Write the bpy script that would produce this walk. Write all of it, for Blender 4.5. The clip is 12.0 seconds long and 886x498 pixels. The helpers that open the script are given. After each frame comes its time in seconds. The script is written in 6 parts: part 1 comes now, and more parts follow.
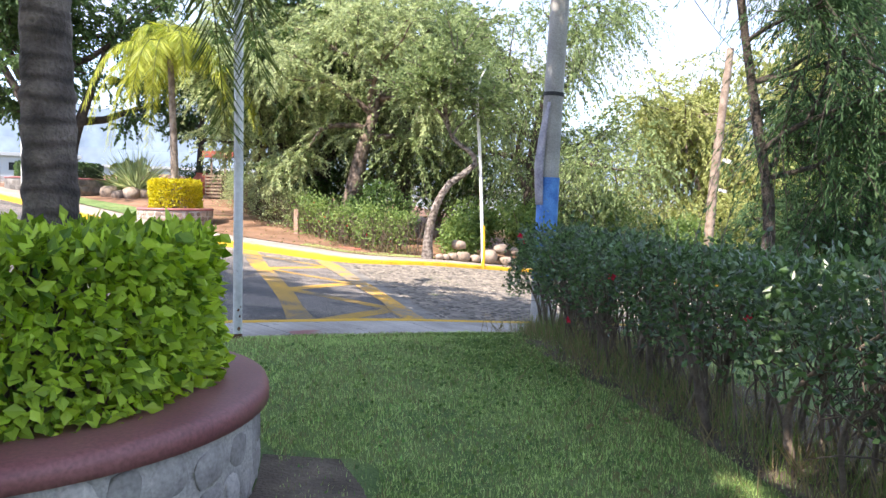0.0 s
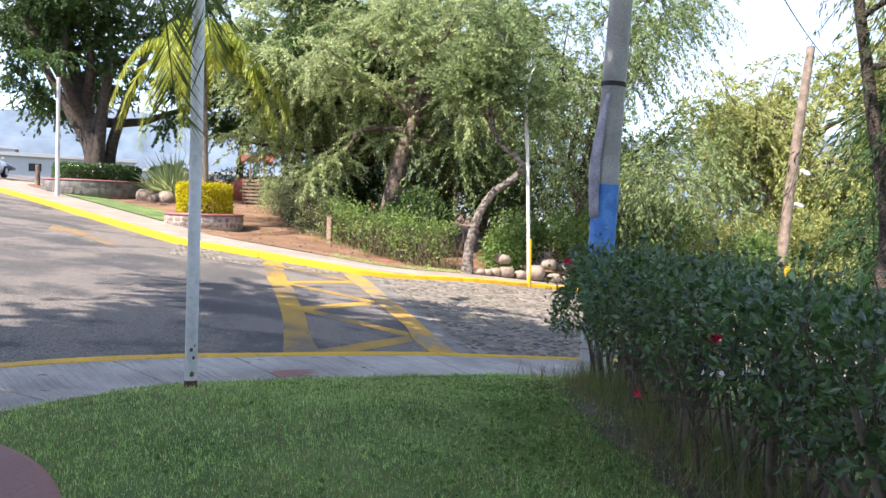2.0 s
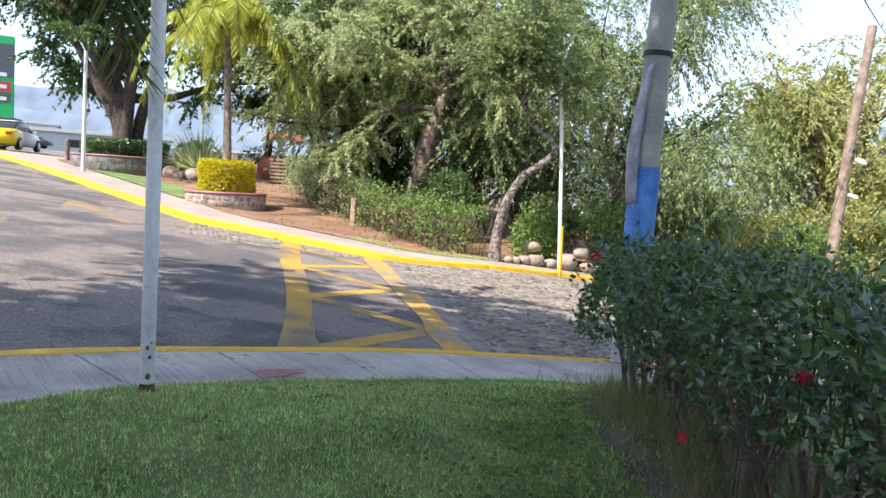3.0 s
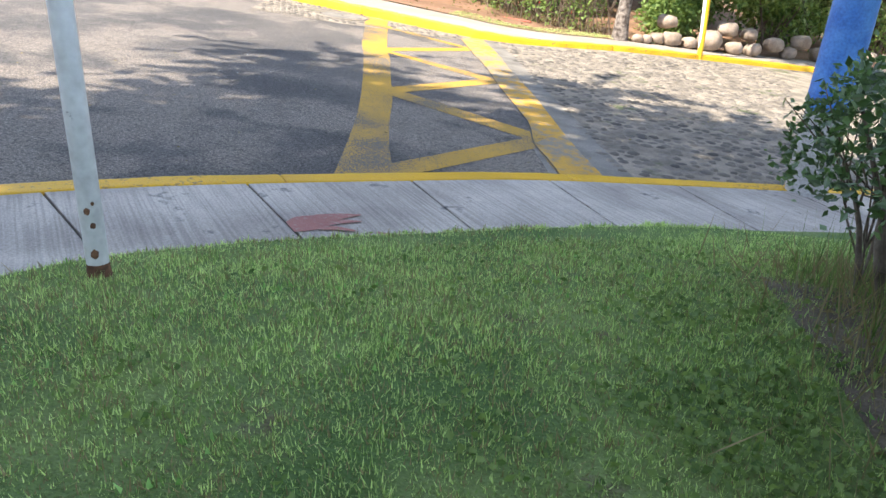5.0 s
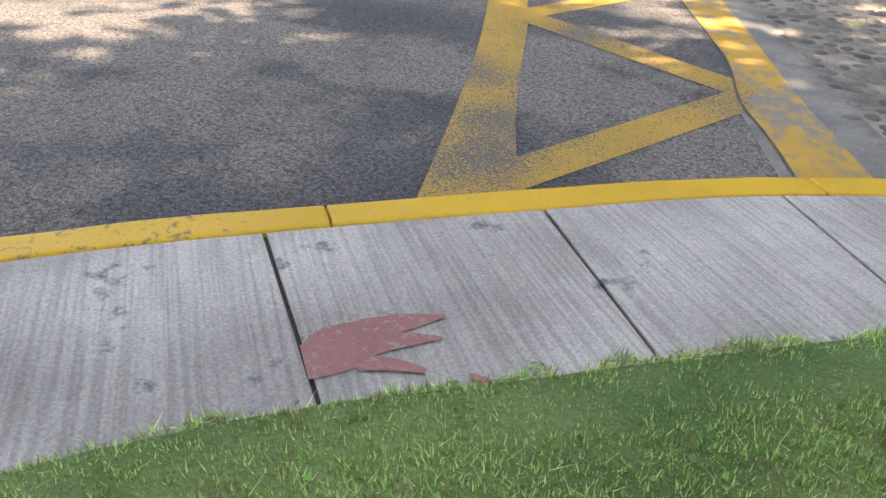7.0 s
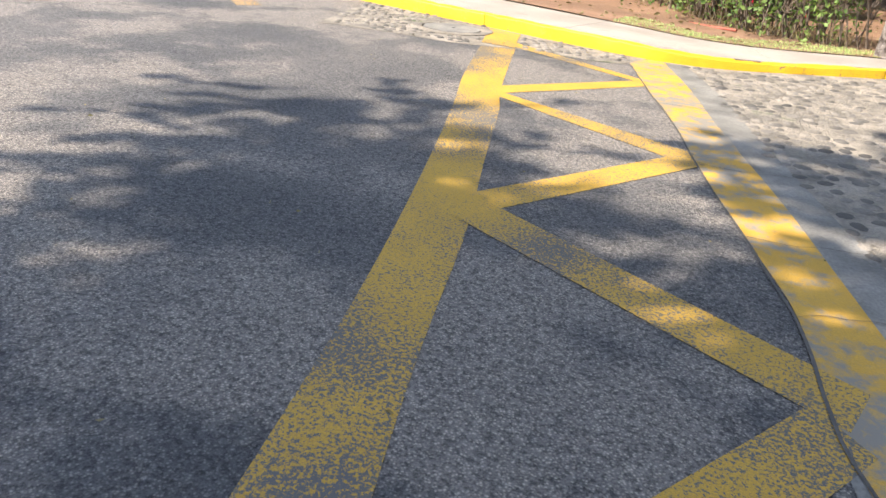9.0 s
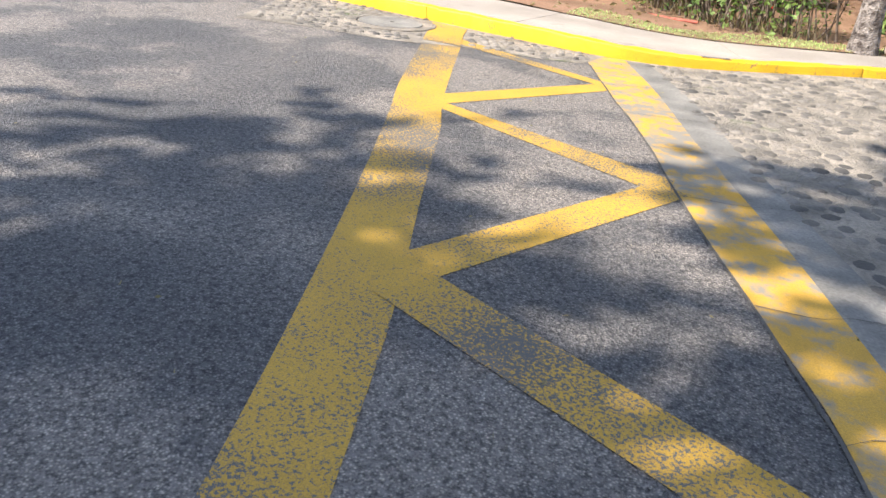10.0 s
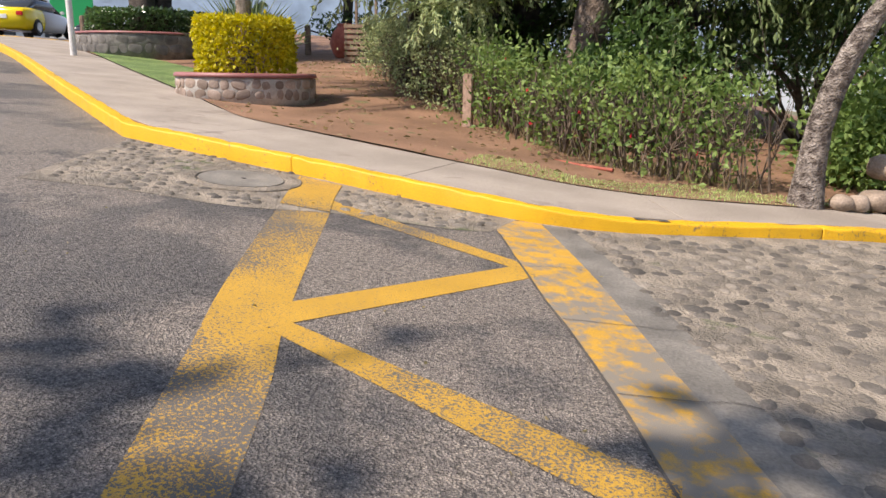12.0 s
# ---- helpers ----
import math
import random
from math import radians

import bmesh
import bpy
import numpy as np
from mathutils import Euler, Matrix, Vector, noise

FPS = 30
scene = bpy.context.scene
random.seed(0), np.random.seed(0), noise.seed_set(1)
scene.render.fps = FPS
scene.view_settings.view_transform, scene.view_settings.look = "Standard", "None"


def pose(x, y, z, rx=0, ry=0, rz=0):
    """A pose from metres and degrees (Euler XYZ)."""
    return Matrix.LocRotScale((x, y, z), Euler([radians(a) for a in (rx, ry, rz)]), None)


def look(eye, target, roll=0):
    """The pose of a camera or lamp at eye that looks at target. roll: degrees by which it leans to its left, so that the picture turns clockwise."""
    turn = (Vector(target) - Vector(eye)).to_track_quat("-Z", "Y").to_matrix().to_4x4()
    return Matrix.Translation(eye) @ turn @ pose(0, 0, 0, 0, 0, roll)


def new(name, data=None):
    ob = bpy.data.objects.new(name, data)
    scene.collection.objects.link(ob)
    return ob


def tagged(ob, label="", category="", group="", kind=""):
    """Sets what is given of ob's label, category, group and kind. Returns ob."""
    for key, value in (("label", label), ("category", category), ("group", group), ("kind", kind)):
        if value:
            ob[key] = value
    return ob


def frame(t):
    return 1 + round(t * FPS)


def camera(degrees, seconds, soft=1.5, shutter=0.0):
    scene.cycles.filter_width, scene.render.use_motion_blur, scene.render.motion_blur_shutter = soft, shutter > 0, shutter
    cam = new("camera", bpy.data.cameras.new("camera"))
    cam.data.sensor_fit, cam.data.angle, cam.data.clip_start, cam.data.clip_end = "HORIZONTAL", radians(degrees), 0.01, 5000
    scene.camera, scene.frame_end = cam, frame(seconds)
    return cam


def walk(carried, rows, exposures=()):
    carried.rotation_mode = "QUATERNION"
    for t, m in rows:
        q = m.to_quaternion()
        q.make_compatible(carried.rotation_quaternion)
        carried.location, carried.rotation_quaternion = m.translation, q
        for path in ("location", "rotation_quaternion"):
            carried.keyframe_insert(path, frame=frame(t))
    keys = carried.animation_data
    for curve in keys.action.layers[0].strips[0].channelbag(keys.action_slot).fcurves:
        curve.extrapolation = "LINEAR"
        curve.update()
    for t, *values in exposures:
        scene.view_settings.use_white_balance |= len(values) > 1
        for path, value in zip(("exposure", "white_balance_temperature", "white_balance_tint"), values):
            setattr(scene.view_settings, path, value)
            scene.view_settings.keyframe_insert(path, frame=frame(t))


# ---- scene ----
cam = camera(62.6, 12.0)
PATH = [
    (0, (0.237, 0.008, 1.36), (0.208, 2.004, 1.234), 1.3),
    (0.5, (0.249, 0.497, 1.351), (0.196, 2.494, 1.242), 1.2),
    (1, (0.297, 0.977, 1.353), (0.204, 2.973, 1.261), 1.4),
    (1.5, (0.404, 1.371, 1.385), (0.269, 3.364, 1.296), 1.8),
    (2, (0.423, 1.828, 1.374), (0.255, 3.819, 1.269), 2.3),
    (2.5, (0.509, 2.26, 1.368), (0.309, 4.245, 1.231), 3.0),
    (2.7, (0.545, 2.456, 1.36), (0.325, 4.439, 1.215), 3.3),
    (4.3, (0.329, 3.968, 1.347), (-0.1, 5.899, 1.048), 3.3),
    (4.5, (0.294, 4.182, 1.326), (-0.145, 6.093, 0.932), 3.3),
    (5, (0.216, 4.712, 1.279), (-0.265, 6.501, 0.526), 2.6),
    (5.5, (0.044, 5.263, 1.282), (-0.558, 6.991, 0.476), 1.1),
    (6, (-0.091, 5.788, 1.257), (-0.766, 7.465, 0.402), 0.8),
    (6.5, (-0.295, 6.296, 1.215), (-1.011, 7.906, 0.268), 1.3),
    (7, (-0.426, 6.799, 1.201), (-1.222, 8.327, 0.185), -1.8),
    (7.5, (-0.556, 7.275, 1.168), (-1.462, 8.848, 0.328), -4.4),
    (7.7, (-0.658, 7.509, 1.156), (-1.558, 9.128, 0.404), -2.8),
    (9.3, (-1.057, 9.564, 1.065), (-1.907, 11.202, 0.294), 1.2),
    (9.5, (-1.125, 9.741, 1.08), (-1.941, 11.381, 0.277), 1.4),
    (10, (-1.34, 10.202, 1.064), (-2.093, 11.875, 0.267), 0.6),
    (10.5, (-1.455, 10.627, 0.957), (-2.258, 12.343, 0.315), -0.1),
    (11, (-1.641, 11.206, 0.999), (-2.404, 12.975, 0.463), -0.0),
    (11.5, (-1.772, 11.686, 1.033), (-2.47, 13.494, 0.536), 0.4),
    (12, (-1.949, 12.198, 1.053), (-2.494, 14.065, 0.585), 1.0),
]
EXPOSURES = [(0.0, 2.05, 6700, 17), (1.5, 1.9, 6700, 16), (2.5, 1.7, 6600, 16), (4.5, 1.7, 6650, 16), (5.0, 2.15, 6900, 12), (5.5, 2.3, 7150, 12), (6.5, 2.43, 7550, 14), (7.0, 2.43, 8200, 16), (7.5, 2.2, 8700, 16), (9.5, 1.85, 6450, 11), (10.0, 1.78, 6500, 12), (10.5, 1.52, 6550, 13), (12.0, 1.02, 6950, 17)]
walk(cam, [(t, look(eye, target, roll)) for t, eye, target, roll in PATH], EXPOSURES)

# ---- world, sun, exposure ----
SUN_EL, SUN_AZ = radians(52), math.atan2(-0.71, -0.70)
to_sun = Vector((math.cos(SUN_EL) * math.cos(SUN_AZ), math.cos(SUN_EL) * math.sin(SUN_AZ), math.sin(SUN_EL)))
sun = new("sun", bpy.data.lights.new("sun", "SUN"))
sun.data.energy, sun.data.angle, sun.data.color = 3.3, radians(0.6), (1.0, 0.93, 0.82)
sun.matrix_basis = look(to_sun * 60, (0, 0, 0))


world = bpy.data.worlds.new("world")
scene.world = world
world.use_nodes = True
wn, wl = world.node_tree.nodes, world.node_tree.links
wn.clear()
w_out, w_bg, w_sky = wn.new("ShaderNodeOutputWorld"), wn.new("ShaderNodeBackground"), wn.new("ShaderNodeTexSky")
w_sky.sky_type, w_sky.sun_disc = "NISHITA", False
w_sky.sun_elevation, w_sky.sun_rotation = SUN_EL, math.pi / 2 - SUN_AZ
w_sky.air_density, w_sky.dust_density, w_sky.altitude = 1.0, 1.0, 1500
w_co, w_map = wn.new("ShaderNodeTexCoord"), wn.new("ShaderNodeMapping")
w_map.inputs["Scale"].default_value = (1.3, 1.3, 5.0)
w_noise, w_ramp, w_mix = wn.new("ShaderNodeTexNoise"), wn.new("ShaderNodeValToRGB"), wn.new("ShaderNodeMixRGB")
w_noise.inputs["Scale"].default_value, w_noise.inputs["Detail"].default_value = 1.9, 7
w_ramp.color_ramp.elements[0].position, w_ramp.color_ramp.elements[1].position = 0.36, 0.66
w_mix.inputs["Color2"].default_value = (1.95, 2.2, 2.7, 1)
wl.new(w_co.outputs["Generated"], w_map.inputs["Vector"])
wl.new(w_map.outputs["Vector"], w_noise.inputs["Vector"])
wl.new(w_noise.outputs["Fac"], w_ramp.inputs["Fac"])
wl.new(w_ramp.outputs["Color"], w_mix.inputs["Fac"])
wl.new(w_sky.outputs["Color"], w_mix.inputs["Color1"])
wl.new(w_mix.outputs["Color"], w_bg.inputs["Color"])
wl.new(w_bg.outputs["Background"], w_out.inputs["Surface"])
w_bg.inputs["Strength"].default_value = 0.15


# ---- materials ----
def surface(name, a, b, rough=0.8, scale=4.0, fine=60.0, bump=0.3, depth=0.01, metal=0.0, spread=0.15, c=None, c_scale=1.0, c_at=0.6, island=0.0, specks=0.0, brush=None, bands=0.0):
    """Two colours in broad patches, fine grain over them, relief, and stains or painted sunlit patches of a third
    colour.
    """
    m = bpy.data.materials.new(name)
    m.use_nodes = True
    n, l = m.node_tree.nodes, m.node_tree.links
    bs = n["Principled BSDF"]
    bs.inputs["Metallic"].default_value = metal
    co = n.new("ShaderNodeNewGeometry")
    big, small = n.new("ShaderNodeTexNoise"), n.new("ShaderNodeTexNoise")
    big.inputs["Scale"].default_value, big.inputs["Detail"].default_value = scale, 6
    small.inputs["Scale"].default_value, small.inputs["Detail"].default_value = fine, 3
    for t in (big, small):
        l.new(co.outputs["Position"], t.inputs["Vector"])
    ramp = n.new("ShaderNodeValToRGB")
    ramp.color_ramp.elements[0].position, ramp.color_ramp.elements[1].position = 0.5 - spread, 0.5 + spread
    ramp.color_ramp.elements[0].color, ramp.color_ramp.elements[1].color = (*a, 1), (*b, 1)
    l.new(big.outputs["Fac"], ramp.inputs["Fac"])
    col = ramp.outputs["Color"]
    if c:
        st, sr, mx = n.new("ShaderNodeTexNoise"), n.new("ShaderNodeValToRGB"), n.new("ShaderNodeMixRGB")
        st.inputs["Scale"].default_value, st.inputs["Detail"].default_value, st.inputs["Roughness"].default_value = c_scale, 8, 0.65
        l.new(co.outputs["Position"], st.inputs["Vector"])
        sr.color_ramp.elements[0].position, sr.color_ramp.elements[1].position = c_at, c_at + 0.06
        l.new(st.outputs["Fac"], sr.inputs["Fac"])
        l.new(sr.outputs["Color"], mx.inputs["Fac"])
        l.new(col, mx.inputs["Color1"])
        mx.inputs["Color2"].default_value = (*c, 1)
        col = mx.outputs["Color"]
    gr = n.new("ShaderNodeMixRGB")
    gr.blend_type = "OVERLAY"
    gr.inputs["Fac"].default_value = 0.55
    l.new(col, gr.inputs["Color1"])
    l.new(small.outputs["Fac"], gr.inputs["Color2"])
    col = gr.outputs["Color"]
    if island:
        hsv, mr = n.new("ShaderNodeHueSaturation"), n.new("ShaderNodeMapRange")
        info = n.new("ShaderNodeObjectInfo")
        add = n.new("ShaderNodeMath")
        add.operation = "ADD"
        fr = n.new("ShaderNodeMath")
        fr.operation = "FRACT"
        l.new(co.outputs["Random Per Island"], add.inputs[0])
        l.new(info.outputs["Random"], add.inputs[1])
        l.new(add.outputs[0], fr.inputs[0])
        mr.inputs["To Min"].default_value, mr.inputs["To Max"].default_value = 1 - island, 1 + island
        l.new(fr.outputs[0], mr.inputs["Value"])
        l.new(mr.outputs["Result"], hsv.inputs["Value"])
        l.new(col, hsv.inputs["Color"])
        col = hsv.outputs["Color"]
    if bands:
        wv, wr, wm = n.new("ShaderNodeTexWave"), n.new("ShaderNodeValToRGB"), n.new("ShaderNodeMixRGB")
        wv.bands_direction = "Z"
        wv.inputs["Scale"].default_value, wv.inputs["Distortion"].default_value, wv.inputs["Detail"].default_value = bands, 3.5, 4
        l.new(co.outputs["Position"], wv.inputs["Vector"])
        wr.color_ramp.elements[0].position, wr.color_ramp.elements[1].position = 0.0, 0.45
        wr.color_ramp.elements[0].color = (0.38, 0.36, 0.35, 1)
        wm.blend_type = "MULTIPLY"
        wm.inputs["Fac"].default_value = 0.85
        l.new(wv.outputs["Fac"], wr.inputs["Fac"])
        l.new(col, wm.inputs["Color1"])
        l.new(wr.outputs["Color"], wm.inputs["Color2"])
        col = wm.outputs["Color"]
    if specks:
        vo, vr, vm = n.new("ShaderNodeTexVoronoi"), n.new("ShaderNodeValToRGB"), n.new("ShaderNodeMixRGB")
        vo.inputs["Scale"].default_value = 85
        l.new(co.outputs["Position"], vo.inputs["Vector"])
        vr.color_ramp.elements[0].position, vr.color_ramp.elements[1].position = 0.05, 0.5
        vr.color_ramp.elements[0].color, vr.color_ramp.elements[1].color = (2.1, 2.05, 1.95, 1), (0.42, 0.43, 0.47, 1)
        l.new(vo.outputs["Distance"], vr.inputs["Fac"])
        vm.blend_type = "MULTIPLY"
        vm.inputs["Fac"].default_value = specks
        l.new(col, vm.inputs["Color1"])
        l.new(vr.outputs["Color"], vm.inputs["Color2"])
        pit, pr, pm = n.new("ShaderNodeTexNoise"), n.new("ShaderNodeValToRGB"), n.new("ShaderNodeMixRGB")
        pit.inputs["Scale"].default_value, pit.inputs["Detail"].default_value, pit.inputs["Roughness"].default_value = 42, 5, 0.75
        l.new(co.outputs["Position"], pit.inputs["Vector"])
        pr.color_ramp.elements[0].position, pr.color_ramp.elements[1].position = 0.38, 0.56
        pr.color_ramp.elements[0].color, pr.color_ramp.elements[1].color = (0.38, 0.385, 0.41, 1), (1.42, 1.42, 1.42, 1)
        pm.blend_type = "MULTIPLY"
        pm.inputs["Fac"].default_value = 0.9
        l.new(pit.outputs["Fac"], pr.inputs["Fac"])
        l.new(vm.outputs["Color"], pm.inputs["Color1"])
        l.new(pr.outputs["Color"], pm.inputs["Color2"])
        col = pm.outputs["Color"]
    l.new(col, bs.inputs["Base Color"])
    rr = n.new("ShaderNodeMapRange")
    rr.inputs["To Min"].default_value, rr.inputs["To Max"].default_value = max(0.03, rough - 0.12), min(1, rough + 0.12)
    l.new(small.outputs["Fac"], rr.inputs["Value"])
    l.new(rr.outputs["Result"], bs.inputs["Roughness"])
    if bump:
        bp, hs = n.new("ShaderNodeBump"), n.new("ShaderNodeMath")
        hs.operation = "ADD"
        if brush is not None:
            mp, bn = n.new("ShaderNodeMapping"), n.new("ShaderNodeTexNoise")
            mp.vector_type = "TEXTURE"
            mp.inputs["Rotation"].default_value, mp.inputs["Scale"].default_value = (0, 0, brush), (0.016, 0.8, 1)
            bn.inputs["Scale"].default_value, bn.inputs["Detail"].default_value = 1.0, 4
            l.new(co.outputs["Position"], mp.inputs["Vector"])
            l.new(mp.outputs["Vector"], bn.inputs["Vector"])
            bm2, br = n.new("ShaderNodeMixRGB"), n.new("ShaderNodeValToRGB")
            br.color_ramp.elements[0].position, br.color_ramp.elements[1].position = 0.38, 0.56
            br.color_ramp.elements[0].color = (0.50, 0.49, 0.49, 1)
            bm2.blend_type = "MULTIPLY"
            bm2.inputs["Fac"].default_value = 0.45
            l.new(bn.outputs["Fac"], br.inputs["Fac"])
            l.new(col, bm2.inputs["Color1"])
            l.new(br.outputs["Color"], bm2.inputs["Color2"])
            l.new(bm2.outputs["Color"], bs.inputs["Base Color"])
            bp2 = n.new("ShaderNodeBump")
            bp2.inputs["Strength"].default_value, bp2.inputs["Distance"].default_value = 0.6, 0.01
            l.new(bn.outputs["Fac"], bp2.inputs["Height"])
            l.new(bp2.outputs["Normal"], bp.inputs["Normal"])
        l.new(big.outputs["Fac"], hs.inputs[0])
        l.new(small.outputs["Fac"], hs.inputs[1])
        height = hs.outputs[0]
        if specks:
            h2 = n.new("ShaderNodeMath")
            h2.operation = "SUBTRACT"
            l.new(hs.outputs[0], h2.inputs[0])
            l.new(vo.outputs["Distance"], h2.inputs[1])
            h3 = n.new("ShaderNodeMath")
            h3.operation = "MULTIPLY_ADD"
            h3.inputs[1].default_value = 2.0
            l.new(pit.outputs["Fac"], h3.inputs[0])
            l.new(h2.outputs[0], h3.inputs[2])
            height = h3.outputs[0]
        l.new(height, bp.inputs["Height"])
        bp.inputs["Strength"].default_value, bp.inputs["Distance"].default_value = bump, depth
        l.new(bp.outputs["Normal"], bs.inputs["Normal"])
    return m


def foliage(name, a, b, rough=0.55, gloss=0.35, patch_scale=0.9):
    """Leaf: each leaf its own tone between two colours, some light passes through."""
    m = bpy.data.materials.new(name)
    m.use_nodes = True
    n, l = m.node_tree.nodes, m.node_tree.links
    bs, out = n["Principled BSDF"], n["Material Output"]
    co, ramp = n.new("ShaderNodeNewGeometry"), n.new("ShaderNodeValToRGB")
    big, mx = n.new("ShaderNodeTexNoise"), n.new("ShaderNodeMath")
    big.inputs["Scale"].default_value, big.inputs["Detail"].default_value = patch_scale, 4
    l.new(co.outputs["Position"], big.inputs["Vector"])
    mx.operation = "MULTIPLY_ADD"
    mx.inputs[1].default_value = 0.6
    l.new(co.outputs["Random Per Island"], mx.inputs[0])
    sb = n.new("ShaderNodeMath")
    sb.operation = "MULTIPLY"
    sb.inputs[1].default_value = 0.42
    l.new(big.outputs["Fac"], sb.inputs[0])
    l.new(sb.outputs[0], mx.inputs[2])
    ramp.color_ramp.elements[0].color, ramp.color_ramp.elements[1].color = (*a, 1), (*b, 1)
    ramp.color_ramp.elements[0].position, ramp.color_ramp.elements[1].position = 0.15, 0.85
    l.new(mx.outputs[0], ramp.inputs["Fac"])
    l.new(ramp.outputs["Color"], bs.inputs["Base Color"])
    bs.inputs["Roughness"].default_value = rough
    bs.inputs["Specular IOR Level"].default_value = gloss
    tr, ms = n.new("ShaderNodeBsdfTranslucent"), n.new("ShaderNodeMixShader")
    ms.inputs["Fac"].default_value = 0.32
    hs = n.new("ShaderNodeHueSaturation")
    hs.inputs["Value"].default_value, hs.inputs["Saturation"].default_value, hs.inputs["Hue"].default_value = 1.5, 1.1, 0.49
    l.new(ramp.outputs["Color"], hs.inputs["Color"])
    l.new(hs.outputs["Color"], tr.inputs["Color"])
    l.new(bs.outputs["BSDF"], ms.inputs[1])
    l.new(tr.outputs["BSDF"], ms.inputs[2])
    l.new(ms.outputs["Shader"], out.inputs["Surface"])
    return m


def plain(name, col, rough=0.5, metal=0.0, emit=0.0):
    m = bpy.data.materials.new(name)
    m.use_nodes = True
    bs = m.node_tree.nodes["Principled BSDF"]
    bs.inputs["Base Color"].default_value, bs.inputs["Roughness"].default_value, bs.inputs["Metallic"].default_value = (*col, 1), rough, metal
    return m


def worn_paint(name, paint, under, at=0.52, scale=38.0, wide=0.12, rough=0.7):
    """Road paint rubbed through to what lies under it."""
    m = surface(name, paint, tuple(v * 0.86 for v in paint), rough, 2.0, 170.0, 0.5, 0.006)
    n, l = m.node_tree.nodes, m.node_tree.links
    bs, co = n["Principled BSDF"], n["Geometry"]
    src = bs.inputs["Base Color"].links[0].from_socket
    t1, t2, ad, rp, mx = n.new("ShaderNodeTexNoise"), n.new("ShaderNodeTexNoise"), n.new("ShaderNodeMath"), n.new("ShaderNodeValToRGB"), n.new("ShaderNodeMixRGB")
    t1.inputs["Scale"].default_value, t1.inputs["Detail"].default_value, t1.inputs["Roughness"].default_value = scale, 5, 0.7
    t2.inputs["Scale"].default_value, t2.inputs["Detail"].default_value = 0.8, 4
    l.new(co.outputs["Position"], t1.inputs["Vector"])
    l.new(co.outputs["Position"], t2.inputs["Vector"])
    ad.operation = "MULTIPLY_ADD"
    ad.inputs[1].default_value = 0.62
    sc = n.new("ShaderNodeMath")
    sc.operation = "MULTIPLY"
    sc.inputs[1].default_value = 0.38
    l.new(t2.outputs["Fac"], sc.inputs[0])
    l.new(t1.outputs["Fac"], ad.inputs[0])
    l.new(sc.outputs[0], ad.inputs[2])
    l.new(ad.outputs[0], rp.inputs["Fac"])
    rp.color_ramp.elements[0].position, rp.color_ramp.elements[1].position = at, at + wide
    l.new(rp.outputs["Color"], mx.inputs["Fac"])
    l.new(src, mx.inputs["Color1"])
    mx.inputs["Color2"].default_value = (*under, 1)
    l.new(mx.outputs["Color"], bs.inputs["Base Color"])
    return m


# asphalt's c paints pale warm sunlit patches into the colour by noise
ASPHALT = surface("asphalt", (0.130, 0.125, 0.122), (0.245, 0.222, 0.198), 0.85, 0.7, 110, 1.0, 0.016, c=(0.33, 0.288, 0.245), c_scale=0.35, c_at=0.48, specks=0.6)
COBBLE_BED = surface("cobble_mortar", (0.15, 0.132, 0.108), (0.32, 0.275, 0.22), 0.9, 3.5, 45, 1.0, 0.03, c=(0.10, 0.115, 0.06), c_scale=1.3, c_at=0.6)
COBBLE = surface("cobble_stone", (0.08, 0.073, 0.065), (0.205, 0.18, 0.15), 0.85, 3.0, 60, 0.8, 0.012, island=0.32)
CONCRETE = surface("pavement_concrete", (0.33, 0.30, 0.27), (0.53, 0.49, 0.435), 0.85, 1.6, 90, 0.5, 0.008, c=(0.16, 0.155, 0.15), c_scale=3.2, c_at=0.62, brush=radians(45))
CONCRETE_WARM = surface("far_pavement_concrete", (0.26, 0.225, 0.19), (0.35, 0.305, 0.26), 0.85, 1.2, 90, 0.3, 0.006, c=(0.24, 0.20, 0.17), c_scale=1.1, c_at=0.6)
GROUT = surface("dark_joint", (0.06, 0.055, 0.05), (0.10, 0.09, 0.08), 0.95)
KERB = worn_paint("yellow_kerb_paint", (0.74, 0.42, 0.012), (0.22, 0.15, 0.07), 0.565, 26, 0.05, 0.55)
LINE = worn_paint("yellow_road_paint", (0.50, 0.29, 0.035), (0.10, 0.095, 0.09), 0.510, 74, 0.04)
LINE_WORN = worn_paint("patchy_road_paint", (0.53, 0.30, 0.04), (0.22, 0.195, 0.16), 0.45, 7, 0.10)
LINE_ORANGE = worn_paint("orange_road_paint", (0.50, 0.28, 0.06), (0.12, 0.115, 0.105), 0.43, 24, 0.12)
RED_PAINT = worn_paint("faded_red_paint", (0.36, 0.15, 0.13), (0.36, 0.30, 0.27), 0.49, 34, 0.10)
BARE = surface("dark_bare_soil", (0.09, 0.07, 0.05), (0.19, 0.15, 0.11), 0.95, 4, 60, 0.9, 0.02, c=(0.06, 0.09, 0.03), c_scale=5, c_at=0.6)
SOIL = surface("brown_soil", (0.17, 0.095, 0.055), (0.27, 0.155, 0.095), 0.95, 1.1, 50, 0.8, 0.02, c=(0.12, 0.12, 0.05), c_scale=1.2, c_at=0.62)
TURF = surface("turf", (0.09, 0.17, 0.045), (0.22, 0.30, 0.10), 0.95, 1.3, 70, 1.0, 0.03, c=(0.15, 0.13, 0.075), c_scale=2.2, c_at=0.62)
GROUND = surface("far_ground", (0.12, 0.12, 0.06), (0.20, 0.17, 0.10), 0.95, 0.2, 8, 0.3, 0.05)
BARK = surface("brown_bark", (0.07, 0.05, 0.04), (0.30, 0.23, 0.18), 0.95, 7, 40, 1.0, 0.04)
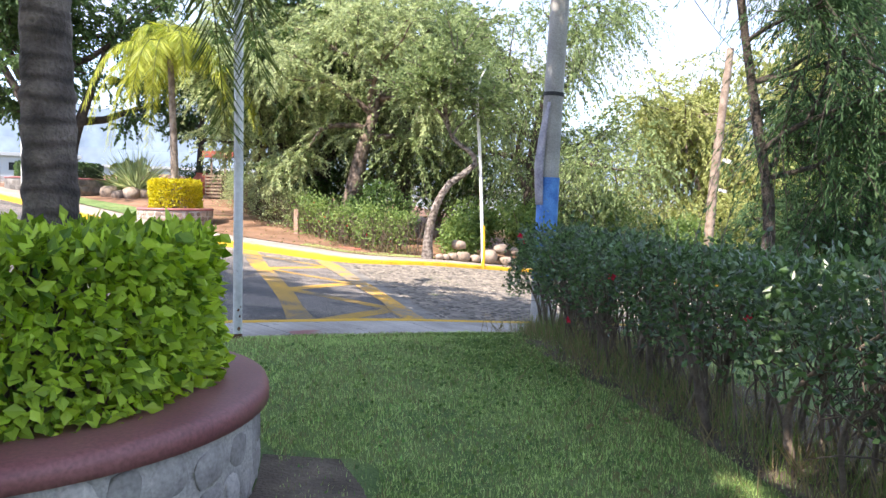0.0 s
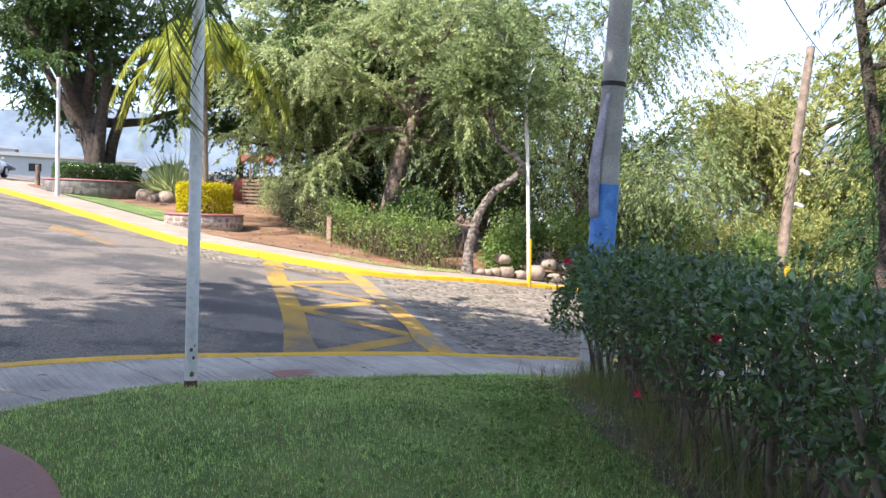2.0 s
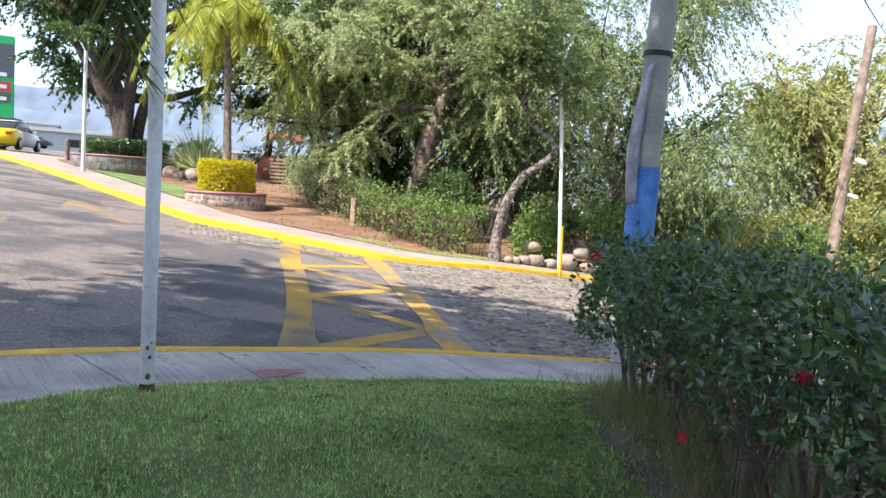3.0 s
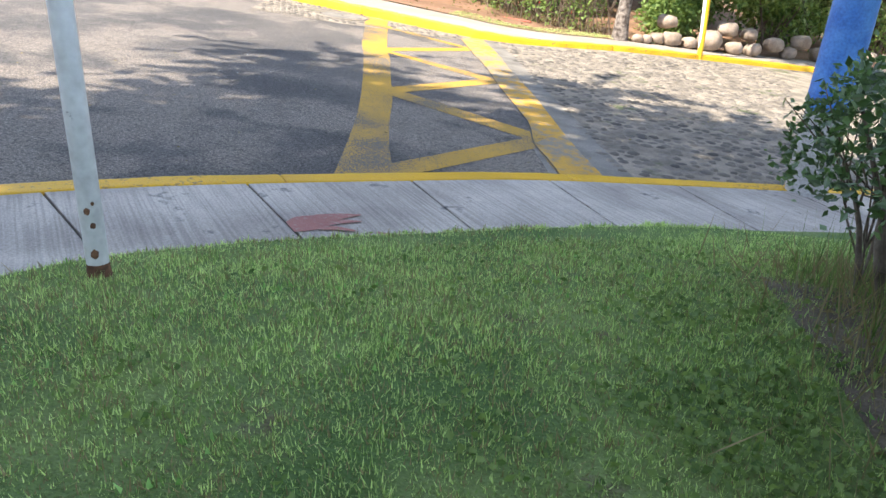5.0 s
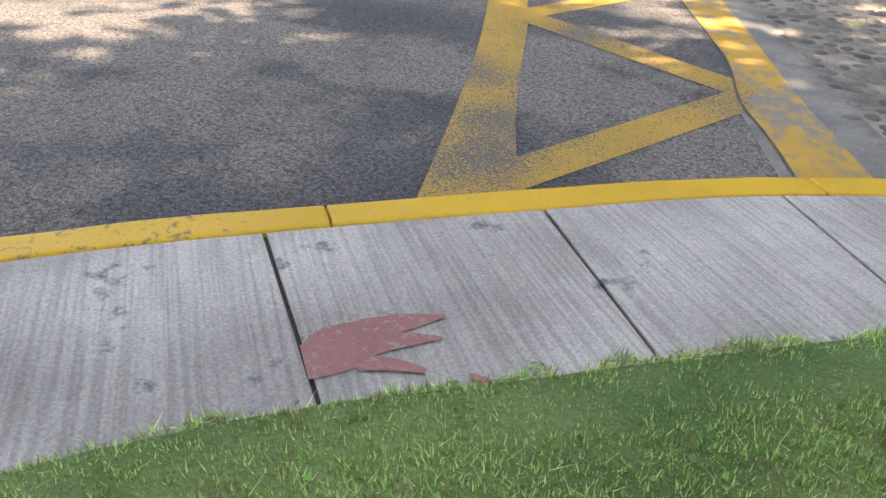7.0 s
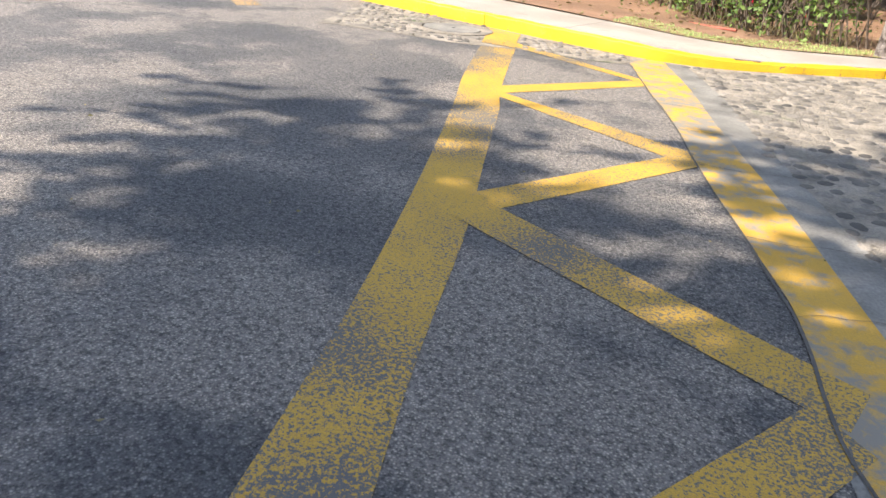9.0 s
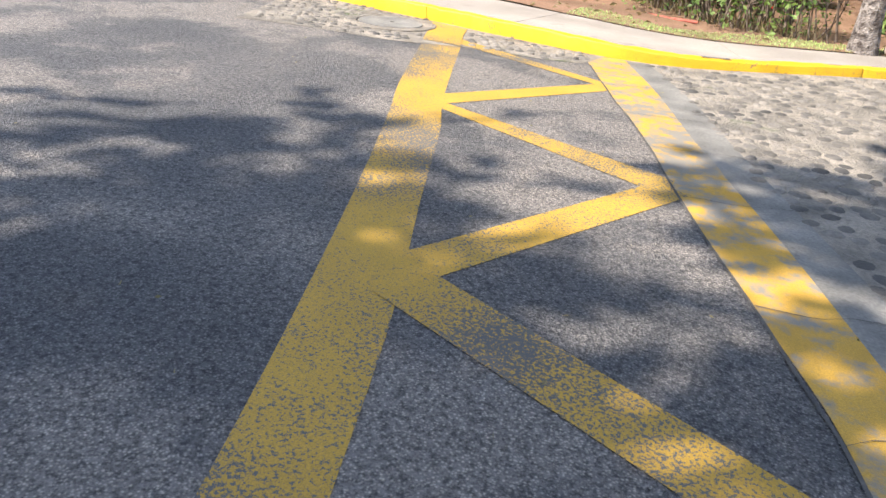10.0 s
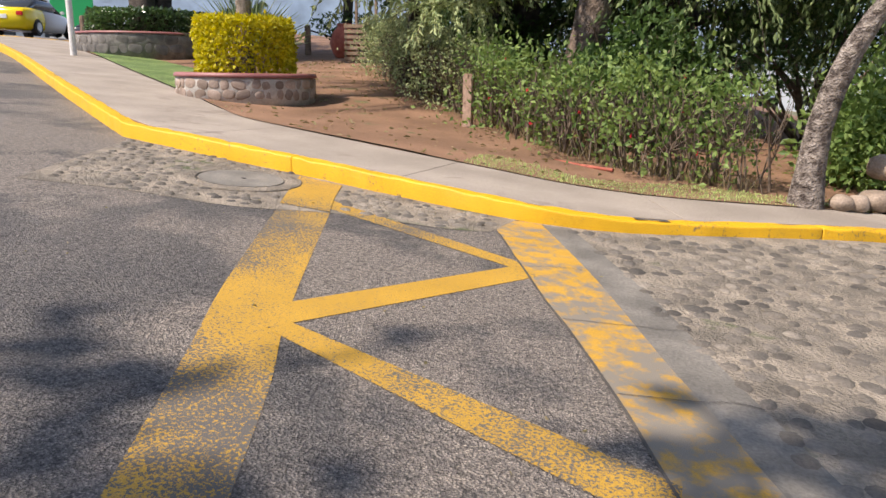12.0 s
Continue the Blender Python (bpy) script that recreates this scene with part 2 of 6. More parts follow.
BARK_DARK = surface("dark_bark", (0.045, 0.035, 0.03), (0.10, 0.08, 0.065), 0.95, 7, 40, 1.0, 0.04)
BARK_PALE = surface("pale_bark", (0.09, 0.07, 0.06), (0.40, 0.35, 0.31), 0.9, 11, 45, 1.0, 0.07, spread=0.13)
PALM_BARK = surface("palm_bark", (0.075, 0.058, 0.05), (0.22, 0.175, 0.15), 0.9, 6, 60, 0.9, 0.03, bands=3.2)
PALM_BARK_PALE = surface("pale_palm_bark", (0.16, 0.125, 0.10), (0.36, 0.30, 0.25), 0.9, 6, 60, 0.9, 0.03)
STONE_BROWN = surface("brown_planter_stone", (0.22, 0.165, 0.13), (0.40, 0.32, 0.27), 0.85, 4, 50, 0.6, 0.01, island=0.3)
STONE = surface("planter_stone", (0.26, 0.24, 0.225), (0.46, 0.43, 0.39), 0.85, 4, 50, 0.6, 0.01, island=0.3)
STONE_DARK = surface("dark_planter_stone", (0.10, 0.095, 0.09), (0.2, 0.19, 0.175), 0.85, 4, 50, 0.6, 0.01, island=0.3)
MORTAR = surface("mortar", (0.36, 0.34, 0.31), (0.5, 0.47, 0.43), 0.95, 6, 70, 0.6, 0.01)
RED_COPING = surface("red_painted_coping", (0.235, 0.085, 0.085), (0.31, 0.13, 0.125), 0.5, 1.6, 60, 0.25, 0.004, c=(0.33, 0.16, 0.13), c_scale=1.4, c_at=0.62)
LEAF_HEDGE = foliage("bright_hedge_leaf", (0.04, 0.13, 0.008), (0.58, 0.76, 0.09), gloss=0.5, patch_scale=4)
LEAF_YELLOW = foliage("yellow_hedge_leaf", (0.30, 0.30, 0.012), (0.62, 0.55, 0.03))
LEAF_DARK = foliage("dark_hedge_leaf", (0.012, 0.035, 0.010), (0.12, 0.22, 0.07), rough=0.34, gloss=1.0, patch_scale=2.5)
LEAF_GREY = foliage("grey_green_leaf", (0.13, 0.19, 0.08), (0.54, 0.61, 0.33), rough=0.7, gloss=0.2)
LEAF_DEEP = foliage("deep_green_leaf", (0.025, 0.06, 0.018), (0.09, 0.16, 0.045))
LEAF_SAGE = foliage("sage_green_leaf", (0.07, 0.115, 0.045), (0.30, 0.38, 0.17), rough=0.7, gloss=0.2)
LEAF_MID = foliage("mid_green_leaf", (0.055, 0.12, 0.03), (0.24, 0.34, 0.10))
LEAF_OLIVE = foliage("olive_yellow_leaf", (0.17, 0.21, 0.06), (0.45, 0.47, 0.19), rough=0.7)
LEAF_PALM = foliage("palm_leaflet", (0.16, 0.24, 0.03), (0.50, 0.52, 0.09), rough=0.5)
LEAF_NEEDLE = foliage("dark_needle_foliage", (0.02, 0.055, 0.022), (0.11, 0.19, 0.08), rough=0.6, gloss=0.2)
LEAF_PALM_DARK = foliage("dark_palm_leaflet", (0.05, 0.08, 0.02), (0.14, 0.18, 0.05), rough=0.5)
FLOWER = foliage("red_flower", (0.45, 0.02, 0.03), (0.75, 0.05, 0.07))
DRY = foliage("dry_straw", (0.16, 0.15, 0.06), (0.34, 0.27, 0.15))
LEAF_CLOVER = foliage("clover_leaf", (0.10, 0.28, 0.06), (0.40, 0.68, 0.24), rough=0.6, gloss=0.3)
GRASS_BLADE = foliage("grass_blade", (0.075, 0.20, 0.035), (0.74, 0.90, 0.38), rough=0.7, gloss=0.15, patch_scale=7)
STEM = surface("hedge_stem", (0.10, 0.075, 0.055), (0.2, 0.155, 0.12), 0.95, 12, 60, 0.4, 0.01)
GALV = surface("weathered_pole_paint", (0.58, 0.58, 0.565), (0.76, 0.755, 0.735), 0.5, 2, 25, 0.15, 0.003, c=(0.12, 0.10, 0.09), c_scale=9, c_at=0.67)
CONCRETE_POLE = surface("pole_concrete", (0.30, 0.29, 0.275), (0.43, 0.42, 0.40), 0.85, 3, 60, 0.4, 0.005)
BLUE_PAINT = surface("blue_paint", (0.03, 0.15, 0.50), (0.09, 0.28, 0.66), 0.5, 5, 50, 0.2, 0.003, c=(0.25, 0.38, 0.6), c_scale=6, c_at=0.64)
WHITE_PAINT = surface("white_paint", (0.68, 0.68, 0.66), (0.80, 0.80, 0.78), 0.5, 3, 40, 0.15, 0.003)
YELLOW_PAINT = surface("yellow_paint", (0.75, 0.45, 0.02), (0.82, 0.52, 0.03), 0.5, 3, 40, 0.15, 0.003)
WOOD_POLE = surface("wooden_pole", (0.17, 0.125, 0.095), (0.33, 0.26, 0.21), 0.85, 5, 30, 0.6, 0.01)
PALLET = surface("grey_brown_slat", (0.16, 0.115, 0.08), (0.27, 0.20, 0.145), 0.85, 5, 40, 0.5, 0.005)
RED_SIGN = surface("red_wood", (0.30, 0.07, 0.045), (0.42, 0.12, 0.08), 0.7, 6, 40, 0.4, 0.004)
CABLE = plain("black_cable", (0.02, 0.02, 0.022), 0.6)


# ---- the lie of the land ----
def catmull(pts, n):
    """n + 1 points, evenly in parameter, on a smooth curve through pts."""
    p = [np.array(q, float) for q in pts]
    p = [2 * p[0] - p[1]] + p + [2 * p[-1] - p[-2]]
    out = []
    for i in range(n + 1):
        u = i / n * (len(pts) - 1)
        k = min(int(u), len(pts) - 2)
        f = u - k
        a, b, c, d = p[k:k + 4]
        out.append(0.5 * (2 * b + (c - a) * f + (2 * a - 5 * b + 4 * c - d) * f * f + (3 * b - a - 3 * c + d) * f ** 3))
    return np.array(out)


def resample(line, n):
    d = np.r_[0, np.cumsum(np.hypot(*np.diff(line[:, :2], axis=0).T))]
    s = np.linspace(0, d[-1], n + 1)
    return np.c_[[np.interp(s, d, line[:, k]) for k in range(line.shape[1])]].T


def road_z(x, y):
    x, y = np.asarray(x, float), np.asarray(y, float)
    far = np.clip((y - 15.5) / 4, 0, 1) * np.clip((x + 3.2) / 3, 0, 1)
    return -0.45 + 0.1 * np.clip(-x, -14, 26) + 0.05 * np.clip(-x - 26, 0, 260) + 0.13 * far * far * (3 - 2 * far)


def near_z(x, y):
    x, y = np.asarray(x, float), np.asarray(y, float)
    u = 0.612 * (x + 1.78) - 0.79 * (y - 9.22)
    a = road_z(x, y) + 0.11 + 0.04 * np.maximum(u, -3) + 0.18 * np.maximum(u - 1.3, 0)
    k = 0.12
    h = np.clip(0.5 + 0.5 * (a - 0.06) / k, 0, 1)
    return a * (1 - h) + 0.06 * h - k * h * (1 - h)


NEAR_KERB = [(-10.5, -3.5), (-8.6, 0), (-6.5, 3.1), (-4.95, 5.3), (-3.9, 6.85), (-3.2, 7.75), (-2.72, 8.30), (-2.25, 8.76), (-1.43, 9.50), (-0.66, 10.15), (0.44, 10.84), (1.3, 11.35), (4, 12.9), (9, 15.6), (16, 19.2), (28, 25)]
NEAR_BACK = [(-9.2, -4.2), (-7.2, -0.8), (-5.2, 2.2), (-3.9, 4.0), (-2.85, 5.3), (-2.32, 6.3), (-2.0, 7.22), (-1.53, 7.83), (-1.0, 8.29), (-0.55, 8.68), (0.12, 9.22), (1.0, 9.75), (4.6, 11.5), (9.7, 14.1), (16.8, 17.6), (28.8, 23.4)]
FAR_KERB = [(-19.5, 38), (-22.8, 34.0), (-22.7, 31.2), (-16.2, 25.95), (-10.9, 21.6), (-8.6, 19.75), (-7.78, 19.1), (-7.55, 18.97), (-6.94, 18.84), (-6.14, 18.68), (-5.34, 18.55), (-4.16, 18.32), (-3.3, 18.2), (-2.64, 18.22), (-2.1, 18.35), (-1.72, 18.52), (-0.75, 18.92), (0.1, 19.32), (1.1, 19.95), (4, 21.6), (9, 24.4), (16, 28.2), (28, 34)]
FAR_BACK = [(-17.8, 38.0), (-20.8, 34.6), (-20.6, 32.3), (-15.95, 28.4), (-10.2, 23.5), (-8.3, 21.75), (-7.3, 20.9), (-6.5, 20.62), (-5.6, 20.4), (-4.7, 20.15), (-4.0, 19.88), (-2.85, 19.72), (-1.75, 19.76), (-0.8, 19.95), (0.2, 20.4), (1.2, 21.0), (3.4, 22.6), (8.3, 25.6), (15.2, 29.5), (27, 35.5)]
nk, nb = catmull(NEAR_KERB, 140), catmull(NEAR_BACK, 140)
fk, fb = catmull(FAR_KERB, 220), catmull(FAR_BACK, 190)


def back_y(x):
    k = int(fb[:, 0].argmin())
    return np.interp(x, fb[k:, 0], fb[k:, 1])


def far_rise(x):
    """How high the far kerb stands over the road."""
    f = np.clip((np.asarray(x, float) + 4.0) / 2.5, 0, 1)
    return 0.165 - 0.07 * f * f * (3 - 2 * f)


def park_z(x, y):
    v = np.clip(np.asarray(y, float) - back_y(x) - 2.2, 0, 14)
    return road_z(x, y) + far_rise(x) - 0.005 + 0.085 * v * np.clip((4 - np.asarray(x, float)) / 8, -0.6, 1)


def mesh_from(name, verts, faces, mat, smooth=False):
    """A mesh from arrays; faces: rows of three or four indices."""
    faces = np.asarray(faces, np.int32)
    me = bpy.data.meshes.new(name)
    k = faces.shape[1]
    me.vertices.add(len(verts))
    me.vertices.foreach_set("co", np.asarray(verts, np.float32).ravel())
    me.loops.add(faces.size)
    me.loops.foreach_set("vertex_index", faces.ravel())
    me.polygons.add(len(faces))
    me.polygons.foreach_set("loop_start", np.arange(0, faces.size, k, dtype=np.int32))
    me.polygons.foreach_set("loop_total", np.full(len(faces), k, np.int32))
    me.materials.append(mat)
    me.update(calc_edges=True)
    me.shade_smooth() if smooth else me.shade_flat()
    return me


def grid_faces(nu, nv, closed=False):
    """Faces of nu x nv points, u outer; closed joins the v ends."""
    i = np.arange(nu - 1)[:, None]
    j = np.arange(nv if closed else nv - 1)[None, :]
    j2 = (j + 1) % nv
    return np.stack([i * nv + j, i * nv + j2, (i + 1) * nv + j2, (i + 1) * nv + j], -1).reshape(-1, 4)


def strip(name, a, b, across, height, mat, lift=0.0, smooth=True):
    """A sheet ruled between two lines, laid on a height function."""
    n = len(a)
    f = np.linspace(0, 1, across + 1)[None, :, None]
    p = a[:, None, :2] * (1 - f) + b[:, None, :2] * f
    p = p.reshape(-1, 2)
    z = height(p[:, 0], p[:, 1]) + lift
    faces = grid_faces(n, across + 1)
    me = mesh_from(name, np.c_[p, z], faces, mat, smooth)
    if sum(q.normal.z for q in me.polygons[:20]) < 0:
        me.flip_normals()
    return new(name, me)


def part(name, bm, mat, parent=None, label="", smooth=False):
    me = bm
    if isinstance(bm, bmesh.types.BMesh):
        me = bpy.data.meshes.new(name)
        bm.to_mesh(me)
        bm.free()
        me.materials.append(mat)
        me.shade_smooth() if smooth else me.shade_flat()
    ob = new(name, me)
    if parent:
        ob.parent = parent
    return tagged(ob, label=label)


def tube(path, radii, sides=8, wobble=0.0, rng=None):
    """Points and faces of a round tapered tube along a path."""
    path = np.asarray(path, float)
    n = len(path)
    radii = np.broadcast_to(np.asarray(radii, float), (n,))
    tan = np.gradient(path, axis=0)
    tan /= np.linalg.norm(tan, axis=1)[:, None] + 1e-9
    ref = np.array([0.37, 0.93, 0.1]) if abs(tan[0][2]) > 0.6 else np.array([0, 0, 1.0])
    side = np.cross(tan, ref)
    side /= np.linalg.norm(side, axis=1)[:, None] + 1e-9
    up = np.cross(side, tan)
    a = np.linspace(0, 2 * np.pi, sides, endpoint=False)
    r = radii[:, None] * (1 + (wobble * rng.standard_normal((n, sides)) if wobble else 0))
    v = path[:, None] + r[..., None] * (np.cos(a)[None, :, None] * side[:, None] + np.sin(a)[None, :, None] * up[:, None])
    return v.reshape(-1, 3), grid_faces(n, sides, True)


def join(parts):
    vs, fs, o = [], [], 0
    for v, f in parts:
        vs.append(v)
        fs.append(np.asarray(f) + o)
        o += len(v)
    return np.concatenate(vs), np.concatenate(fs)


def leaf_cards(pos, along, length, width, rng, fold=0.25, vary=0.35):
    """Folded leaves at pos that point along, each of two faces on a midrib."""
    n = len(pos)
    along = along / (np.linalg.norm(along, axis=1)[:, None] + 1e-9)
    r = rng.standard_normal((n, 3))
    side = np.cross(along, r)
    side /= np.linalg.norm(side, axis=1)[:, None] + 1e-9
    up = np.cross(side, along)
    s = (length * (1 + vary * rng.uniform(-1, 1, n)))[:, None]
    w = s * width / length * 0.5
    v = np.stack([pos, pos + along * s * 0.45 + side * w + up * w * fold, pos + along * s, pos + along * s * 0.45 - side * w + up * w * fold], 1).reshape(-1, 3)
    b = np.arange(n)[:, None] * 4
    return v, np.concatenate([b + [0, 1, 2], b + [0, 2, 3]], 1).reshape(-1, 3)


def unit(v):
    return v / (np.linalg.norm(v) + 1e-9)


def tree(name, base, trunk, radius, mat, leaf, label, limbs=7, reach=3.0, twigs=9, twig_len=1.3, per_twig=45, leaf_len=0.12, leaf_w=0.04, droop=0.6, start=0.45, up=0.5, seed=1, spread=None, second=4, category="tree", flat=1.0, limb_r=0.4):
    """A tapered trunk along given points, with limbs, branches, drooping twigs and many small leaves."""
    rng = np.random.default_rng(seed)
    top = new(name)
    top.location = base
    path = catmull(trunk, 14)
    n = len(path)
    rad = np.linspace(radius, radius * 0.35, n) * (1 + 0.45 * np.exp(-np.arange(n) * 1.3))
    woods = [tube(path, rad, 10, 0.05, rng)]
    tips = []
    for k in range(limbs):
        f = start + (1 - start) * (k + rng.uniform(0, 0.6)) / limbs
        i = min(n - 1, int(f * (n - 1)))
        a = 2.4 * k + rng.uniform(-0.5, 0.5) if spread is None else rng.uniform(*spread)
        d = unit(np.array([math.cos(a), math.sin(a), up * rng.uniform(0.4, 1.5)]))
        L = reach * rng.uniform(0.7, 1.15) * (1 - 0.25 * (f - start) / (1 - start + 1e-6))
        pts = [path[i]]
        for s in range(6):
            d = unit(d + rng.normal(0, 0.22, 3) * [1, 1, 0.8])
            pts.append(pts[-1] + d * L / 6)
        pts = np.array(pts)
        woods.append(tube(pts, np.linspace(rad[i] * limb_r * 1.5, 0.018, 7), 6))
        tips += [(q, d) for q in pts[3:]]
        for s in range(second):
            j = rng.integers(2, 6)
            e = unit(d + rng.normal(0, 0.75, 3))
            q2 = [pts[j]]
            for _ in range(4):
                e = unit(e + rng.normal(0, 0.25, 3) + [0, 0, 0.05])
                q2.append(q2[-1] + e * L * 0.13)
            q2 = np.array(q2)
            woods.append(tube(q2, np.linspace(0.03, 0.01, 5), 4))
            tips += [(q, e) for q in q2[1:]]
    P, D = [], []
    for q, d in tips:
        for _ in range(twigs):
            e = unit(d * 0.4 + rng.normal(0, 0.8, 3) * [1, 1, 0.6])
            L = twig_len * rng.uniform(0.5, 1.2)
            t = np.sort(rng.uniform(0.08, 1, per_twig))[:, None]
            pts = q + e * t * L * [1, 1, flat] + np.array([0, 0, -1]) * droop * L * t ** 2
            P.append(pts + rng.normal(0, 0.028, pts.shape))
            tg = e * [1, 1, flat] + np.array([0, 0, -2]) * droop * t
            D.append(tg + rng.normal(0, 0.55, pts.shape))
            if rng.uniform() < 0.35:
                tt = np.array([0, 0.5, 1.0])[:, None]
                woods.append(tube(q + e * tt * L * [1, 1, flat] + np.array([0, 0, -1]) * droop * L * tt ** 2, [0.012, 0.008, 0.004], 3))
    P, D = np.concatenate(P), np.concatenate(D)
    wood = new("trunk", mesh_from(name + "_wood", *join(woods), mat, True))
    wood.parent = top
    crown = new("crown", mesh_from(name + "_crown", *leaf_cards(P, D, leaf_len, leaf_w, rng), leaf))
    crown.parent = top
    return tagged(top, label, category)


def leafy(name, centers, normals, leaf, length, width, rng, spread=0.8):
    """Leaves at given places that look outward along normals."""
    d = normals * 0.6 + rng.normal(0, spread, centers.shape)
    return mesh_from(name, *leaf_cards(centers, d, length, width, rng), leaf)


def shrub(name, x, y, z, size, leaf, label, count=5000, length=0.07, width=0.03, seed=1, stems=14, category="shrub", lumps=7, flowers=0, droop=0.0):
    """A rounded, uneven bush: stems from one root and leaves in lumps."""
    rng = np.random.default_rng(seed)
    top = new(name)
    top.location = (x, y, z)
    size = np.array(size, float)
    cen = rng.uniform(-0.55, 0.55, (lumps, 3)) * size * [0.5, 0.5, 0.5] + [0, 0, size[2] * 0.5]
    cen[:, 2] = np.clip(cen[:, 2], size[2] * 0.25, size[2] * 0.8)
    rad = size * 0.5 * rng.uniform(0.38, 0.62, (lumps, 1))
    i = rng.integers(0, lumps, count)
    u = rng.standard_normal((count, 3))
    u /= np.linalg.norm(u, axis=1)[:, None]
    r = rng.uniform(0.55, 1.08, count)[:, None]
    p = cen[i] + u * r * rad[i]
    p[:, 2] = np.maximum(p[:, 2], 0.03)
    d = u + [0, 0, -droop]
    st = []
    for k in range(stems):
        e = cen[k % lumps] + rng.normal(0, 0.15, 3) * size
        e[2] = abs(e[2])
        m = e * [0.35, 0.35, 0.5] + rng.normal(0, 0.04, 3) * size
        st.append(tube(catmull([(0, 0, -0.05), m, e], 4), np.linspace(0.02, 0.006, 5) * max(1, size[2] * 0.7), 4))
    s = new("branchwork", mesh_from(name + "_stems", *join(st), STEM, True))
    s.parent = top
    f = new("leaves", leafy(name + "_leaves", p, d, leaf, length, width, rng))
    f.parent = top
    return tagged(top, label, category)


def flower_mesh():
    """A small five-petalled flower."""
    r = np.random.default_rng(8)
    a = np.arange(5) * 2 * np.pi / 5
    d = np.c_[np.cos(a), np.sin(a), np.full(5, 0.35)]
    return mesh_from("flower", *leaf_cards(np.zeros((5, 3)), d, 0.034, 0.026, r), FLOWER)


def hedge(name, line, ground, width, height, leaf, label, per_m=2600, length=0.05, width_leaf=0.03, seed=1, bottom=0.0, stems_per_m=8, rough=0.06, flowers=0, fill=0.35, lean=0.0, dry=0, trunks=0.0):
    """A clipped hedge along a line: leaves in an uneven shell and inside it, over bare stems."""
    rng = np.random.default_rng(seed)
    line = np.array(line, float)
    d = np.r_[0, np.cumsum(np.hypot(*np.diff(line, axis=0).T))]
    L = d[-1]
    n = int(per_m * L)
    s = rng.uniform(0, L, n)
    x0, y0 = np.interp(s, d, line[:, 0]), np.interp(s, d, line[:, 1])
    x1, y1 = np.interp(s + 0.05, d, line[:, 0]), np.interp(s + 0.05, d, line[:, 1])
    xm, ym = np.interp(s - 0.05, d, line[:, 0]), np.interp(s - 0.05, d, line[:, 1])
    tx, ty = x1 - xm, y1 - ym
    q = np.hypot(tx, ty) + 1e-9
    nx, ny = ty / q, -tx / q
    kind = rng.uniform(0, 1, n)
    per = 2 * (height - bottom) + width
    onside = kind < 2 * (height - bottom) / per
    c = rng.uniform(-1, 1, n)
    h = bottom + (height - bottom) * rng.uniform(0, 1, n) ** 0.8
    w = np.where(onside, np.sign(c), c) * width / 2
    h = np.where(onside, h, height)
    inner = rng.uniform(0, 1, n) < fill
    w = np.where(inner, w * rng.uniform(0, 1, n), w)
    h = np.where(inner & ~onside, bottom + (height - bottom) * rng.uniform(0.3, 1, n), h)
    bulge = np.array([noise.noise((a * 1.6 + seed, b * 2.5, k * 3.0)) for a, b, k in zip(s, h, np.sign(w))])
    w = w * (1 + 3.0 * rough / max(width, 0.2) * bulge * 2) + rng.normal(0, rough * 0.35, n)
    h = h * (1 + rough * 1.6 * bulge) + rng.normal(0, rough * 0.35, n)
    sprig = (rng.uniform(0, 1, n) < 0.10) & ~onside
    h = np.where(sprig, h + np.abs(rng.normal(0, rough * 1.3, n)), h)
    out = (rng.uniform(0, 1, n) < 0.10) & onside
    w = np.where(out, w + np.sign(w) * np.abs(rng.normal(0, rough * 1.3, n)), w)
    endin = np.clip(np.minimum(s, L - s) / (width * 0.3), 0, 1)
    w = w * (0.6 + 0.4 * np.sqrt(endin))
    X, Y = x0 + nx * (w + lean * h), y0 + ny * (w + lean * h)
    g = ground(x0, y0)
    P = np.c_[X, Y, g + np.maximum(h, 0.03)]
    N = np.c_[nx * np.sign(w) * onside, ny * np.sign(w) * onside, np.where(onside, 0.25, 1.0)]
    top = new(name)
    ox, oy = line[len(line) // 2]
    oz = float(ground(ox, oy))
    top.location = (ox, oy, oz)
    o = np.array([ox, oy, oz])
    f = new("leaves", leafy(name + "_leaves", P - o, N, leaf, length, width_leaf, rng))
    f.parent = top
    st = []
    for k in range(int(trunks * L)):
        t = (k + rng.uniform(0.2, 0.8)) / trunks
        a, b = np.interp(t, d, line[:, 0]), np.interp(t, d, line[:, 1])
        z0 = float(ground(a, b))
        p0 = np.array([a + rng.normal(-0.12, 0.08), b, z0 - 0.03])
        p1 = p0 + [rng.normal(0, 0.08), rng.normal(0, 0.12), height * 0.4]
        for _ in range(2):
            p2 = p1 + [rng.normal(0, 0.2), rng.normal(0, 0.25), height * rng.uniform(0.35, 0.5)]
            st.append(tube(catmull([p0, p1, p2], 8) - o, np.linspace(rng.uniform(0.02, 0.032), 0.009, 9), 7, 0.08, rng))
    for k in range(int(stems_per_m * L)):
        t = rng.uniform(0, L)
        a, b = np.interp(t, d, line[:, 0]), np.interp(t, d, line[:, 1])
        off = rng.normal(0, width * 0.22, 2)
        z0 = float(ground(a, b))
        p0 = np.array([a + off[0] * 0.5, b + off[1] * 0.5, z0 - 0.03])
        p3 = p0 + [rng.normal(0, 0.16), rng.normal(0, 0.16), height * rng.uniform(0.6, 0.97)]
        pm = (p0 + p3) / 2 + rng.normal(0, 0.06, 3)
        st.append(tube(catmull([p0, pm, p3], 5) - o, np.linspace(rng.uniform(0.006, 0.02), 0.003, 6), 5))
